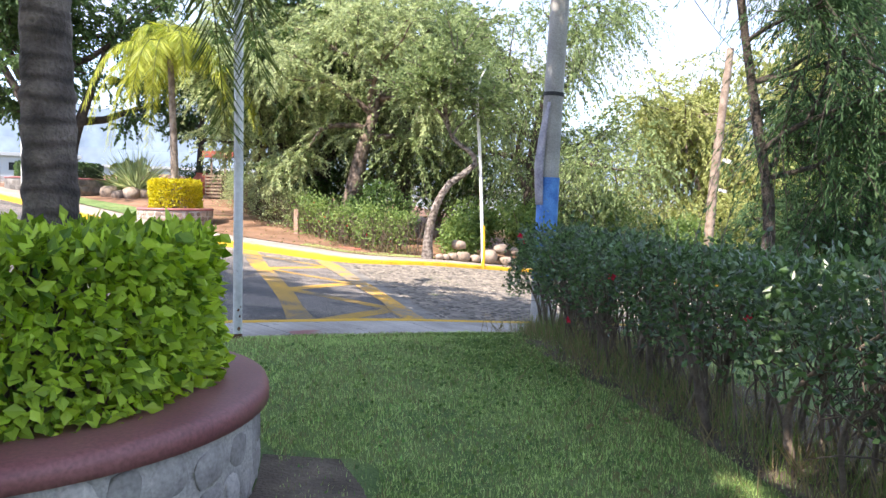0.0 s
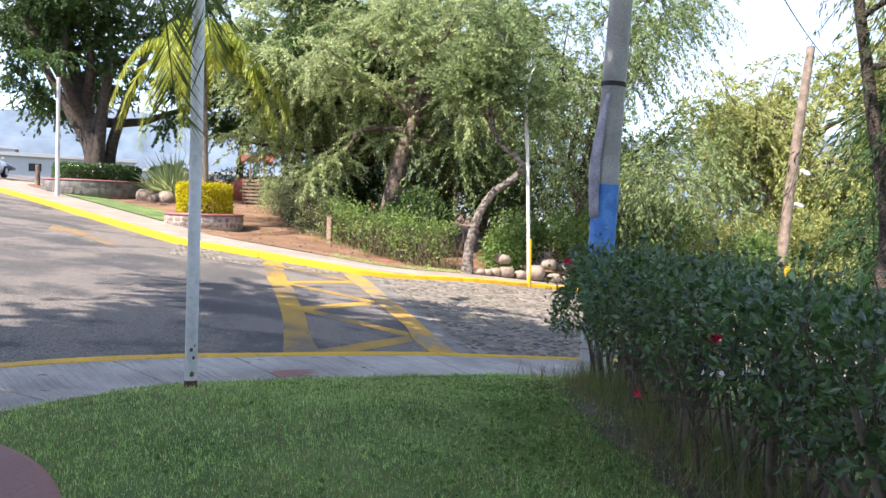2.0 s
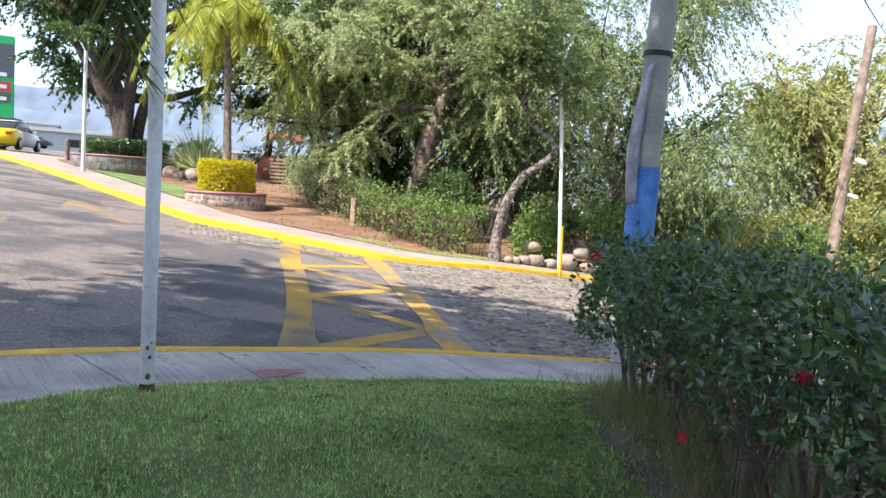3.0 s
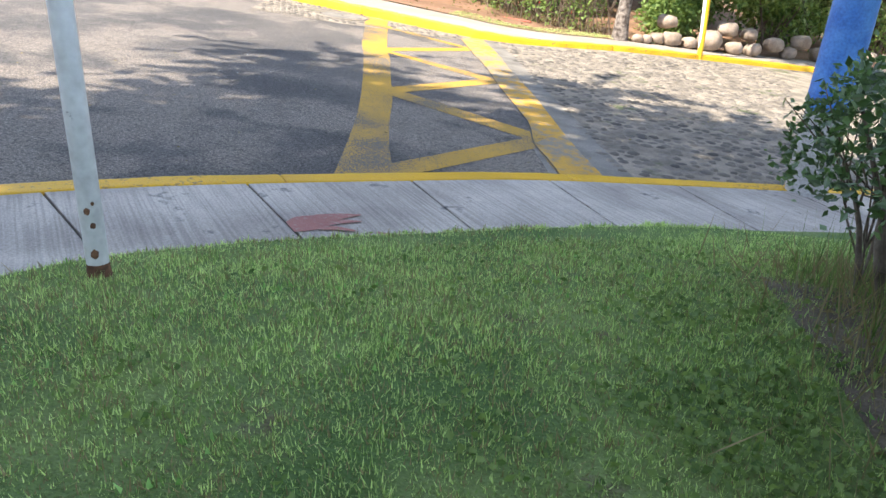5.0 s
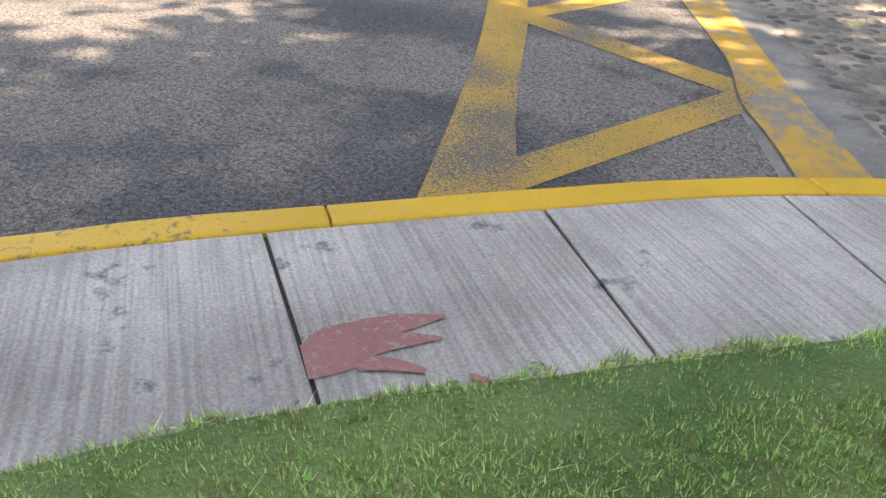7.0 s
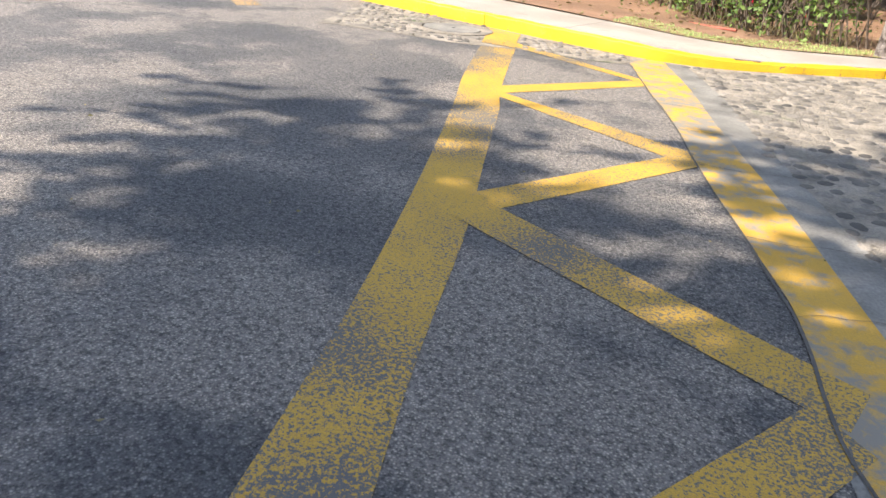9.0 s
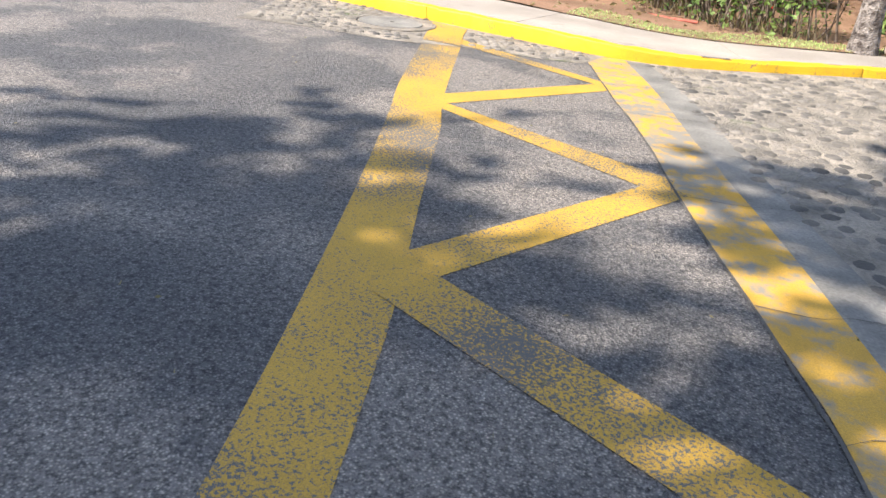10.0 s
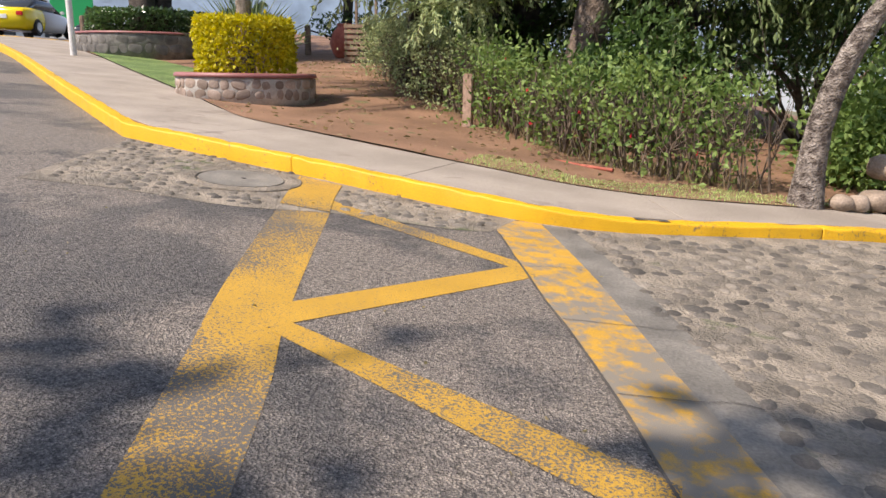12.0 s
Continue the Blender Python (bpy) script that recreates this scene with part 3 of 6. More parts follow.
        for _ in range(3):
            e = p3 + rng.normal(0, 0.17, 3)
            st.append(tube(catmull([pm, (pm + e) / 2 + rng.normal(0, 0.03, 3), e], 3) - o, [0.006, 0.005, 0.004, 0.002], 4))
    sm = new("branchwork", mesh_from(name + "_stems", *join(st), STEM, True))
    sm.parent = top
    if flowers:
        k = rng.choice(np.flatnonzero(onside), flowers)
        bloom = flower_mesh()
        for q in P[k] + N[k] * 0.05 - o:
            fl = new("flower", bloom)
            fl.parent, fl.location = top, q
            fl.rotation_euler = (rng.uniform(0, 6), rng.uniform(0, 6), 0)
    if dry:
        k = rng.integers(0, n, dry)
        b = np.c_[x0[k] + rng.normal(0, width * 0.35, dry), y0[k] + rng.normal(0, width * 0.35, dry)]
        p = np.c_[b, ground(b[:, 0], b[:, 1])] - o
        v, fc = leaf_cards(p, np.c_[rng.normal(0, 0.45, (dry, 2)), np.ones(dry)], 0.24, 0.006, rng)
        dg = new("dry_grass", mesh_from(name + "_dry_grass", v, fc, DRY))
        dg.parent = top
    return tagged(top, label, "hedge")


# ---- ground, road, pavements, lawn ----
def stuff(ob, label, category=""):
    return tagged(ob, label, category, kind="stuff")


gx = np.sign(np.linspace(-1, 1, 91)) * np.abs(np.linspace(-1, 1, 91)) ** 3 * 900
gy = gx + 20
GX, GY = np.meshgrid(gx, gy, indexing="ij")
GZ = road_z(GX, GY) - 0.22 - 0.02 * np.clip(np.hypot(GX, GY - 20) - 50, 0, 40)
ground = new("ground", mesh_from("ground", np.c_[GX.ravel(), GY.ravel(), GZ.ravel()], grid_faces(91, 91), GROUND, True))
if ground.data.polygons[0].normal.z < 0:
    ground.data.flip_normals()
tagged(ground, "dry olive-brown open ground under the whole place", kind="structure")

# the road, split along the strip that ends the asphalt
split_n = int(np.argmin(np.hypot(nk[:, 0] + 0.03, nk[:, 1] - 10.62)))
split_f = int(np.argmin(np.hypot(fk[:, 0] + 3.0, fk[:, 1] - 18.2)))
far_edge = np.concatenate([catmull([(-80, 6), (-50, 20), (-33, 29), (-23.6, 32.2)], 30), fk[int(fk[:, 0].argmin()):split_f + 1]])
ka, kb = resample(nk[:split_n + 1], 110), resample(far_edge, 110)
ca, cb = resample(nk[split_n:], 60), resample(fk[split_f:], 60)
tagged(strip("road_asphalt", ka, kb, 30, road_z, ASPHALT), "worn grey-black asphalt roadway with lighter sunlit patches painted into its colour", kind="structure")
tagged(strip("road_cobbled", ca, cb, 24, road_z, COBBLE_BED), "old cobbled roadway set in pale mortar", kind="structure")
patch_a = resample(catmull([(-6.67, 16.62), (-5.9, 16.85), (-5.03, 16.95), (-4.3, 17.3), (-3.45, 17.45), (-3.15, 17.6)], 20), 30)
patch_b = resample(catmull([(-7.5, 19.0), (-6.14, 18.72), (-4.7, 18.46), (-3.5, 18.25), (-3.05, 18.22)], 20), 30)
tagged(strip("road_cobbled_patch", patch_a, patch_b, 8, road_z, COBBLE_BED, 0.004), "rough cobbled patch along the far kerb", kind="structure")


def prism(name, quad_lines, top, bottom, mat, bevel=0.012, edge_up=0.0):
    """A slab between two short lines, its top laid on a height function."""
    a, b = quad_lines
    n = len(a)
    bm = bmesh.new()
    tops, bots = [], []
    f = np.linspace(0, 1, 5)
    for i in range(n):
        for t in f:
            x, y = a[i][0] * (1 - t) + b[i][0] * t, a[i][1] * (1 - t) + b[i][1] * t
            z = float(top(x, y))
            tops.append(bm.verts.new((x, y, z)))
            bots.append(bm.verts.new((x, y, z - bottom)))
    m = len(f)
    for i in range(n - 1):
        for j in range(m - 1):
            bm.faces.new([tops[i * m + j], tops[i * m + j + 1], tops[(i + 1) * m + j + 1], tops[(i + 1) * m + j]])
    ring = [i * m for i in range(n)] + [(n - 1) * m + j for j in range(1, m)] + [i * m + m - 1 for i in range(n - 2, -1, -1)] + [j for j in range(m - 2, 0, -1)]
    for p, q in zip(ring, ring[1:] + ring[:1]):
        bm.faces.new([tops[p], tops[q], bots[q], bots[p]])
    bmesh.ops.recalc_face_normals(bm, faces=bm.faces)
    if sum(q.normal.z for q in bm.faces[:4]) < 0:
        bmesh.ops.reverse_faces(bm, faces=bm.faces)
    rim = [e for e in bm.edges if len(e.link_faces) == 2 and e.link_faces[0].normal.dot(e.link_faces[1].normal) < 0.3 and max(v.co.z for v in e.verts) > 0 - 99]
    if bevel:
        bmesh.ops.bevel(bm, geom=rim, offset=bevel, segments=2, affect="EDGES", profile=0.6)
    return bm


def offset_line(line, d):
    t = np.gradient(line[:, :2], axis=0)
    t /= np.linalg.norm(t, axis=1)[:, None]
    return line[:, :2] + np.c_[-t[:, 1], t[:, 0]] * d


def kerb_run(name, line, side, width, top, piece, label, rise, gap=0.012, shift=0, wear=0.004, step_len=0.25):
    """A painted kerb of cast pieces along a line."""
    whole = tagged(new(name), label, kind="structure")
    line = resample(line, int(np.hypot(*np.diff(line, axis=0).T).sum() / step_len))
    back = offset_line(line, side * width)
    step = max(2, int(piece / step_len))
    starts = [0] * (shift > 0) + list(range(shift, len(line) - 1, step))
    for i, j in zip(starts, starts[1:] + [len(line) - 1]):
        a, b = line[i:j + 1, :2].copy(), back[i:j + 1].copy()
        for l in (a, b):
            l[0] += (l[1] - l[0]) * gap
            l[-1] += (l[-2] - l[-1]) * gap
        bm = prism("k", (a, b), top, rise + 0.1, KERB, 0.02)
        for v in bm.verts:
            w = noise.noise_vector(v.co * 5.5) + noise.noise_vector(v.co * 17) * 0.6
            v.co += Vector((w.x, w.y, min(w.z, 0.3))) * wear
        part("kerb_piece", bm, KERB, whole, smooth=True)
    return whole


def slab_run(name, inner, outer, top, piece, label, mat, anchor, gap=0.016):
    """A pavement of cast slabs; one joint passes by the anchor, and joints run square to the kerb."""
    whole = tagged(new(name), label, kind="structure")
    inner = resample(inner[:, :2], 3000)
    d = np.r_[0, np.cumsum(np.hypot(*np.diff(inner[:, :2], axis=0).T))]
    k0 = int(np.argmin(np.hypot(inner[:, 0] - anchor[0], inner[:, 1] - anchor[1])))
    s0 = d[k0] % piece
    tan = np.gradient(inner[:, :2], axis=0)
    fine = resample(outer[:, :2], 900)

    def at(s):
        p = np.array([np.interp(s, d, inner[:, 0]), np.interp(s, d, inner[:, 1])])
        t = np.array([np.interp(s, d, tan[:, 0]), np.interp(s, d, tan[:, 1])])
        t /= np.linalg.norm(t)
        q = 0.0872 if s < d[k0] + 0.5 else 0.0
        t = np.array([t[0] - t[1] * q, t[0] * q + t[1]])
        w = fine - p
        far = np.hypot(*w.T)
        q = np.where(far < 4.5, np.abs(w @ t), 99)
        return p, fine[int(np.argmin(q))]

    edges = np.arange(s0, d[-1], piece)
    for a, b in zip(edges, edges[1:]):
        pts = [at(s) for s in np.linspace(a + gap / 2, b - gap / 2, 5)]
        pi, po = np.array([p for p, _ in pts]), np.array([q for _, q in pts])
        po = np.linspace(0, 1, 5)[:, None] * (at(b)[1] - at(a)[1]) + at(a)[1]
        po[0] += (po[-1] - po[0]) * gap / 2 / piece
        po[-1] -= (po[-1] - po[0]) * gap / 2 / piece
        part("slab", prism("s", (pi, po), top, 0.12, mat, 0.006), mat, whole)
    return whole


kerb_run("near_kerb", nk[:, :2], -1, 0.185, lambda x, y: near_z(x, y) + 0.003, 2.4, "low yellow-painted concrete kerb on the near side", 0.11, 0.006, 6, wear=0.007)
CONCRETE_STRIP = surface("strip_concrete", (0.13, 0.123, 0.11), (0.23, 0.215, 0.19), 0.9, 3, 60, 0.6, 0.01)
kerb_run("far_kerb", fk[:, :2], 1, 0.16, lambda x, y: road_z(x, y) + far_rise(x), 5.0, "chipped bright yellow-painted concrete kerb along the far side", 0.165, 0.006, wear=0.018, step_len=0.1)
nk_in, fk_in = offset_line(resample(nk, 200), -0.19), offset_line(resample(fk, 200), 0.165)
slab_run("near_pavement", nk_in, resample(nb, 200), near_z, 1.13, "grey brushed concrete pavement of large slabs with dark joints", CONCRETE, (-2.16, 8.64))
slab_run("far_pavement", fk_in, resample(fb, 200), lambda x, y: road_z(x, y) + far_rise(x) - 0.005, 2.6, "sunlit beige concrete pavement along the far kerb", CONCRETE_WARM, (-4.2, 18.4), 0.008)
tagged(strip("near_pavement_bed", nk_in, resample(nb, 200), 6, near_z, GROUT, -0.02), "dark grout under the slabs", kind="structure")
tagged(strip("far_pavement_bed", fk_in, resample(fb, 200), 6, lambda x, y: road_z(x, y) + far_rise(x) - 0.005, SOIL, -0.008), "brown bedding under the slabs", kind="structure")

nb_r, fb_r = resample(nb, 160), resample(fb, 200)
lawn_back = resample(np.array([(-10.0, -6.0), (-4, -6.5), (4, -6.5), (30, -6), (34, 10), (36, 18)], float), 160)
tagged(strip("lawn", nb_r, lawn_back, 60, near_z, TURF, 0.012), "green clipped lawn beside the pavement", kind="structure")
park_back = np.c_[fb_r[:, 0] * 1.3 + 8, np.maximum(fb_r[:, 1] + 30, 62)]
tagged(strip("park_ground", fb_r, park_back, 70, park_z, SOIL, 0.012), "bare brown trodden soil under the trees", kind="structure")


def patch(name, a, b, height, mat, lift, label, n=24, across=5):
    return tagged(strip(name, resample(catmull(a, 24), n), resample(catmull(b, 24), n), across, height, mat, lift), label, kind="structure")


# painted lines
patch("edge_line", [(-1.80, 9.08), (-2.24, 10.55), (-2.62, 11.7), (-3.22, 13.3), (-3.74, 14.6), (-4.12, 15.5), (-4.86, 17.5), (-5.22, 18.44)], [(-1.36, 9.48), (-1.70, 10.1), (-2.08, 11.1), (-2.44, 12.2), (-2.86, 13.3), (-3.30, 14.5), (-3.66, 15.35), (-4.72, 18.32)], road_z, LINE, 0.0015, "wide worn yellow line painted across the road", 60)
patch("edge_line_end", [(-4.79, 17.3), (-5.0, 17.86), (-5.22, 18.46)], [(-4.36, 17.3), (-4.55, 17.8), (-4.73, 18.36)], road_z, LINE, 0.009, "wide yellow line running over the cobbles to the kerb", 12, 5)
patch("concrete_strip", [(-0.43, 10.50), (-0.79, 11.5), (-0.92, 12.3), (-1.08, 12.75), (-1.26, 13.17), (-1.78, 14.5), (-2.06, 15.3), (-2.62, 16.56), (-3.2, 18.1)], [(0.24, 10.98), (-0.14, 11.9), (-0.46, 12.8), (-0.82, 13.7), (-1.2, 14.7), (-1.54, 15.6), (-1.82, 16.4), (-2.04, 16.95), (-2.60, 18.2)], road_z, CONCRETE_STRIP, 0.002, "pale rough concrete strip between asphalt and cobbles", 60)
patch("edge_line_cobbled", [(-0.36, 10.56), (-0.77, 11.54), (-0.94, 12.3), (-1.11, 12.75), (-1.29, 13.17), (-1.55, 13.8), (-1.82, 14.5), (-2.10, 15.3), (-2.67, 16.58), (-3.27, 18.1)], [(-0.0, 10.78), (-0.40, 11.75), (-0.74, 12.7), (-1.08, 13.67), (-1.32, 14.3), (-1.48, 14.7), (-1.65, 15.16), (-1.82, 15.58), (-2.30, 16.9), (-2.85, 18.2)], road_z, LINE_WORN, 0.003, "wide yellow line painted where the asphalt meets the cobbles", 60)
ZIGZAG = (
    ([(-1.78, 9.74), (-0.87, 11.68)], [(-1.56, 9.57), (-0.66, 11.50)]),
    ([(-2.72, 12.72), (-0.68, 11.88)], [(-2.60, 12.35), (-0.74, 11.59)]),
    ([(-2.72, 12.58), (-1.88, 14.40)], [(-2.51, 12.44), (-1.66, 14.32)]),
    ([(-3.68, 15.16), (-1.78, 14.51)], [(-3.56, 14.97), (-1.80, 14.21)]),
    ([(-3.74, 15.24), (-2.76, 16.83)], [(-3.60, 14.99), (-2.62, 16.62)]),
    ([(-4.62, 17.75), (-2.80, 16.89)], [(-4.50, 17.45), (-2.70, 16.68)]),
)
for zi, (za, zb) in enumerate(ZIGZAG):
    patch("zigzag_line", za, zb, road_z, LINE, 0.0035 + 0.001 * (zi % 2), "narrow yellow diagonal between the two wide lines", 10, 2)
patch("arrow_shaft", [(-8.05, 16.75), (-10.0, 18.2)], [(-7.9, 17.05), (-9.85, 18.55)], road_z, LINE_ORANGE, 0.004, "worn orange arrow shaft on the asphalt", 8, 2)
patch("arrow_head", [(-10.15, 17.85), (-10.85, 19.2)], [(-9.75, 18.1), (-9.5, 18.75)], road_z, LINE_ORANGE, 0.006, "worn orange arrow head on the asphalt", 8, 2)
patch("arrow_shaft", [(-9.3, 14.7), (-11.3, 15.9)], [(-9.2, 15.0), (-11.2, 16.3)], road_z, LINE_ORANGE, 0.004, "worn orange arrow shaft on the asphalt", 8, 2)
SMEAR = (
    ([(-1.61, 8.13), (-1.60, 8.24), (-1.50, 8.35)], [(-1.50, 8.02), (-1.42, 8.12), (-1.38, 8.24)]),
    ([(-1.53, 8.33), (-1.42, 8.43), (-1.31, 8.49)], [(-1.45, 8.24), (-1.37, 8.36), (-1.30, 8.48)]),
    ([(-1.47, 8.29), (-1.36, 8.35), (-1.26, 8.385)], [(-1.40, 8.20), (-1.33, 8.29), (-1.26, 8.37)]),
    ([(-1.43, 8.19), (-1.33, 8.22), (-1.23, 8.225)], [(-1.40, 8.12), (-1.32, 8.165), (-1.23, 8.205)]),
    ([(-1.12, 8.27), (-1.06, 8.275), (-1.00, 8.265)], [(-1.11, 8.245), (-1.06, 8.255), (-1.00, 8.25)]),
)
for ri, (ra, rb2) in enumerate(SMEAR):
    patch("red_paint_smear", ra, rb2, near_z, RED_PAINT, 0.004 + 0.0015 * ri, "faded red paint smear on the pavement", 12, 3)



# ---- things ----
def ring(name, r0, r1, z0, z1, mat, parent, label="", sides=64, bevel=0.03, seed=0, rough=0.0):
    rng = np.random.default_rng(seed)
    a = np.linspace(0, 2 * np.pi, sides, endpoint=False)
    b = bevel
    prof = [(r1, z0), (r1, z1 - b), (r1 - b * 0.3, z1 - b * 0.3), (r1 - b, z1), (r0 + b, z1), (r0 + b * 0.3, z1 - b * 0.3), (r0, z1 - b), (r0, z0)]
    vs = []
    for x in a:
        w = rough * rng.standard_normal()
        vs += [((r + w) * math.cos(x), (r + w) * math.sin(x), z) for r, z in prof]
    me = mesh_from(name, vs, grid_faces(sides + 1, 8, True) % (sides * 8), mat, True)
    bm = bmesh.new()
    bm.from_mesh(me)
    bmesh.ops.recalc_face_normals(bm, faces=bm.faces)
    bm.to_mesh(me)
    bm.free()
    return part(name, me, mat, parent, label)


def stones_on_ring(parent, r, z0, z1, mat, size, seed, arc=(0, 6.283), name="stone"):
    """Rough field stones set in a round wall, each its own piece."""
    rng = np.random.default_rng(seed)
    shapes = [blob_mesh(name, mat, seed * 7 + k) for k in range(6)]
    rows = max(1, int(round((z1 - z0) / (size * 0.78))))
    h = (z1 - z0) / rows
    for j in range(rows):
        a = arc[0] + rng.uniform(0, 0.1)
        while a < arc[1]:
            w = size * rng.uniform(0.6, 1.6)
            ob = new(name, shapes[rng.integers(6)])
            ob.parent = parent
            m = a + w / 2 / r
            ob.matrix_basis = Matrix.Translation((r * math.cos(m), r * math.sin(m), z0 + h * (j + 0.5) + rng.uniform(-0.1, 0.1) * h)) @ Matrix.Rotation(m, 4, "Z") @ Matrix.Rotation(rng.uniform(-0.5, 0.5), 4, "X") @ Matrix.Diagonal((0.02, w * rng.uniform(0.42, 0.50), h * rng.uniform(0.42, 0.54), 1))
            a += w / r


def blob_mesh(name, mat, seed):
    """A rounded, uneven stone one unit in radius."""
    bm = bmesh.new()
    bmesh.ops.create_icosphere(bm, subdivisions=2, radius=1.0)
    for v in bm.verts:
        c = v.co.copy()
        p = Vector([math.copysign(abs(q) ** 0.75, q) for q in c])
        v.co = p * (1 + 0.22 * noise.noise(c * 1.3 + Vector((seed * 3.1, 0, 0))))
    me = bpy.data.meshes.new(name)
    bm.to_mesh(me)
    bm.free()
    me.materials.append(mat)
    me.shade_smooth()
    return me


def round_planter(x, y, z, r, width, wall_h, wall_in, stone, label, stone_size, seed, cop=0.09, arc=(0, 6.283)):
    top = tagged(new("planter"), label, "planter")
    top.location = (x, y, z)
    ring("wall", r - width + 0.03, r - wall_in, -0.15, wall_h - cop, STONE_DARK if stone is STONE_DARK else MORTAR, top, "rubble stone set in mortar", rough=0.006, seed=seed)
    ring("coping", r - width, r, wall_h - cop, wall_h, RED_COPING, top, "smooth red-painted rounded coping", bevel=0.04)
    bm = bmesh.new()
    bmesh.ops.create_circle(bm, cap_ends=True, segments=40, radius=r - width + 0.02)
    bmesh.ops.translate(bm, verts=bm.verts, vec=(0, 0, wall_h - cop - 0.06))
    part("soil", bm, SOIL, top)
    stones_on_ring(top, r - wall_in - 0.008, 0.0, wall_h - cop - 0.02, stone, stone_size, seed, arc)
    return top


def round_hedge(x, y, z, r, h, leaf, label, count, length, width, seed, name="hedge"):
    """A clipped round bush: leaves on a drum, some inside, on stems."""
    rng = np.random.default_rng(seed)
    top = tagged(new(name), label, "hedge")
    top.location = (x, y, z)
    a = rng.uniform(0, 2 * np.pi, count)
    side = rng.uniform(0, 1, count) < 2 * h / (2 * h + r)
    rr = np.where(side, r, r * np.sqrt(rng.uniform(0, 1, count)))
    inner = rng.uniform(0, 1, count) < 0.3
    rr = np.where(inner, rr * rng.uniform(0.7, 1, count), rr)
    hh = np.where(side, 0.02 + (h - 0.02) * rng.uniform(0, 1, count) ** 0.85, h)
    wob = np.array([noise.noise((math.cos(q) * 1.8 + seed, math.sin(q) * 1.8, w * 2.2)) for q, w in zip(a, hh)])
    rr = rr * (1 + 0.10 * wob) + rng.normal(0, 0.018, count)
    hh = hh * (1 + 0.07 * wob) + np.abs(rng.normal(0, 0.035, count))
    P = np.c_[rr * np.cos(a), rr * np.sin(a), np.maximum(hh, 0.0)]
    N = rng.normal(0, 0.35, (count, 3)) + np.c_[np.cos(a) * side, np.sin(a) * side, np.where(side, -0.55 + 0.6 * rng.uniform(0, 1, count), 1.0)]
    f = new("leaves", leafy(name + "_leaves", P, N, leaf, length, width, rng, 0.5))
    f.parent = top
    st = []
    for k in range(40):
        q, w = rng.uniform(0, 6.28), rng.uniform(0.1, r * 0.75)
        p0 = np.array([w * math.cos(q), w * math.sin(q), -0.06])
        p1 = p0 * [1.2, 1.2, 1] + [0, 0, h * 0.9]
        st.append(tube(catmull([p0, (p0 + p1) / 2 + rng.normal(0, 0.04, 3), p1], 4), np.linspace(0.014, 0.004, 5), 5))
    s = new("branchwork", mesh_from(name + "_stems", *join(st), STEM, True))
    s.parent = top
    return top


def palm(x, y, z, height, r, lean, fronds, frond_len, leaf, label, seed, droop=1.0, el=(0.1, 1.1), low=None, az=None, bark=PALM_BARK):
    """A feather palm: ringed trunk, arching fronds with many leaflets."""
    rng = np.random.default_rng(seed)
    top = tagged(new("palm_tree"), label, "tree")
    top.location = (x, y, z)
    n = int(height / 0.045)
    f = np.linspace(0, 1, n)
    path = np.c_[lean[0] * f ** 1.5, lean[1] * f ** 1.5, -0.15 + (height + 0.15) * f]
    rad = r * (1 - 0.35 * f) * (1 + 0.25 * np.exp(-f * 12)) * (1 + 0.05 * (np.arange(n) % 3 == 0) - 0.03 * rng.uniform(0, 1, n)) + rng.normal(0, 0.003, n)
    part("trunk", mesh_from("palm_trunk", *tube(path, rad, 14), bark, True), bark, top)
    head = path[-1]
    for k in range(fronds):
        a = k * 2.4 + rng.uniform(-0.2, 0.2)
        if az and k < len(az):
            a = az[k]
        e = low if low is not None and az and k < len(az) else rng.uniform(*el)
        L = frond_len * rng.uniform(0.85, 1.1)
        t = np.linspace(0, 1, 26)
        out = np.array([math.cos(a), math.sin(a), 0])
        dr = droop * 1.45 if low is not None and az and k < len(az) else droop
        rib = head + out * (L * math.cos(e) * (t - 0.18 * t ** 3))[:, None] + np.array([0, 0, 1]) * (L * math.sin(e) * t - dr * L * 0.75 * t ** 2.2)[:, None]
        v1, f1 = tube(rib, np.linspace(0.022, 0.004, 26), 5)
        m = 150
        tt = np.repeat(np.linspace(0.12, 1, m), 2)
        P = np.c_[[np.interp(tt, t, rib[:, c]) for c in range(3)]].T
        tan = np.gradient(rib, axis=0)
        T = np.c_[[np.interp(tt, t, tan[:, c]) for c in range(3)]].T
        T /= np.linalg.norm(T, axis=1)[:, None]
        side = np.cross(T, [0, 0, 1])
        side /= np.linalg.norm(side, axis=1)[:, None] + 1e-6
        sg = np.tile([1, -1], m)[:, None]
        D = side * sg * 0.75 + T * 0.5 + np.array([0, 0, -0.75]) * rng.uniform(0.6, 1.5, (2 * m, 1)) + rng.normal(0, 0.09, (2 * m, 3))
        ln = frond_len * 0.20 * (1 - 0.55 * tt ** 2)
        v2, f2 = leaf_cards(P, D, 1.0, 0.038, rng, 0.1, 0.15)
        v2 = (v2.reshape(-1, 4, 3) - P[:, None]) * ln[:, None, None] + P[:, None]
        fr = part("frond", mesh_from("palm_frond", v2.reshape(-1, 3), f2, leaf), leaf, top)
        part("rib", mesh_from("palm_rib", v1, f1, LEAF_PALM_DARK, True), LEAF_PALM_DARK, fr)
    return top


def pole(name, path, radii, mat, label, category="pole", sides=16):
    top = tagged(new(name), label, category)
    p = np.array(path, float)
    top.location = p[0]
    part("shaft", mesh_from("shaft", *tube(catmull(p, 24) - p[0], np.interp(np.linspace(0, 1, 25), np.linspace(0, 1, len(radii)), radii), sides), mat, True), mat, top)
    return top


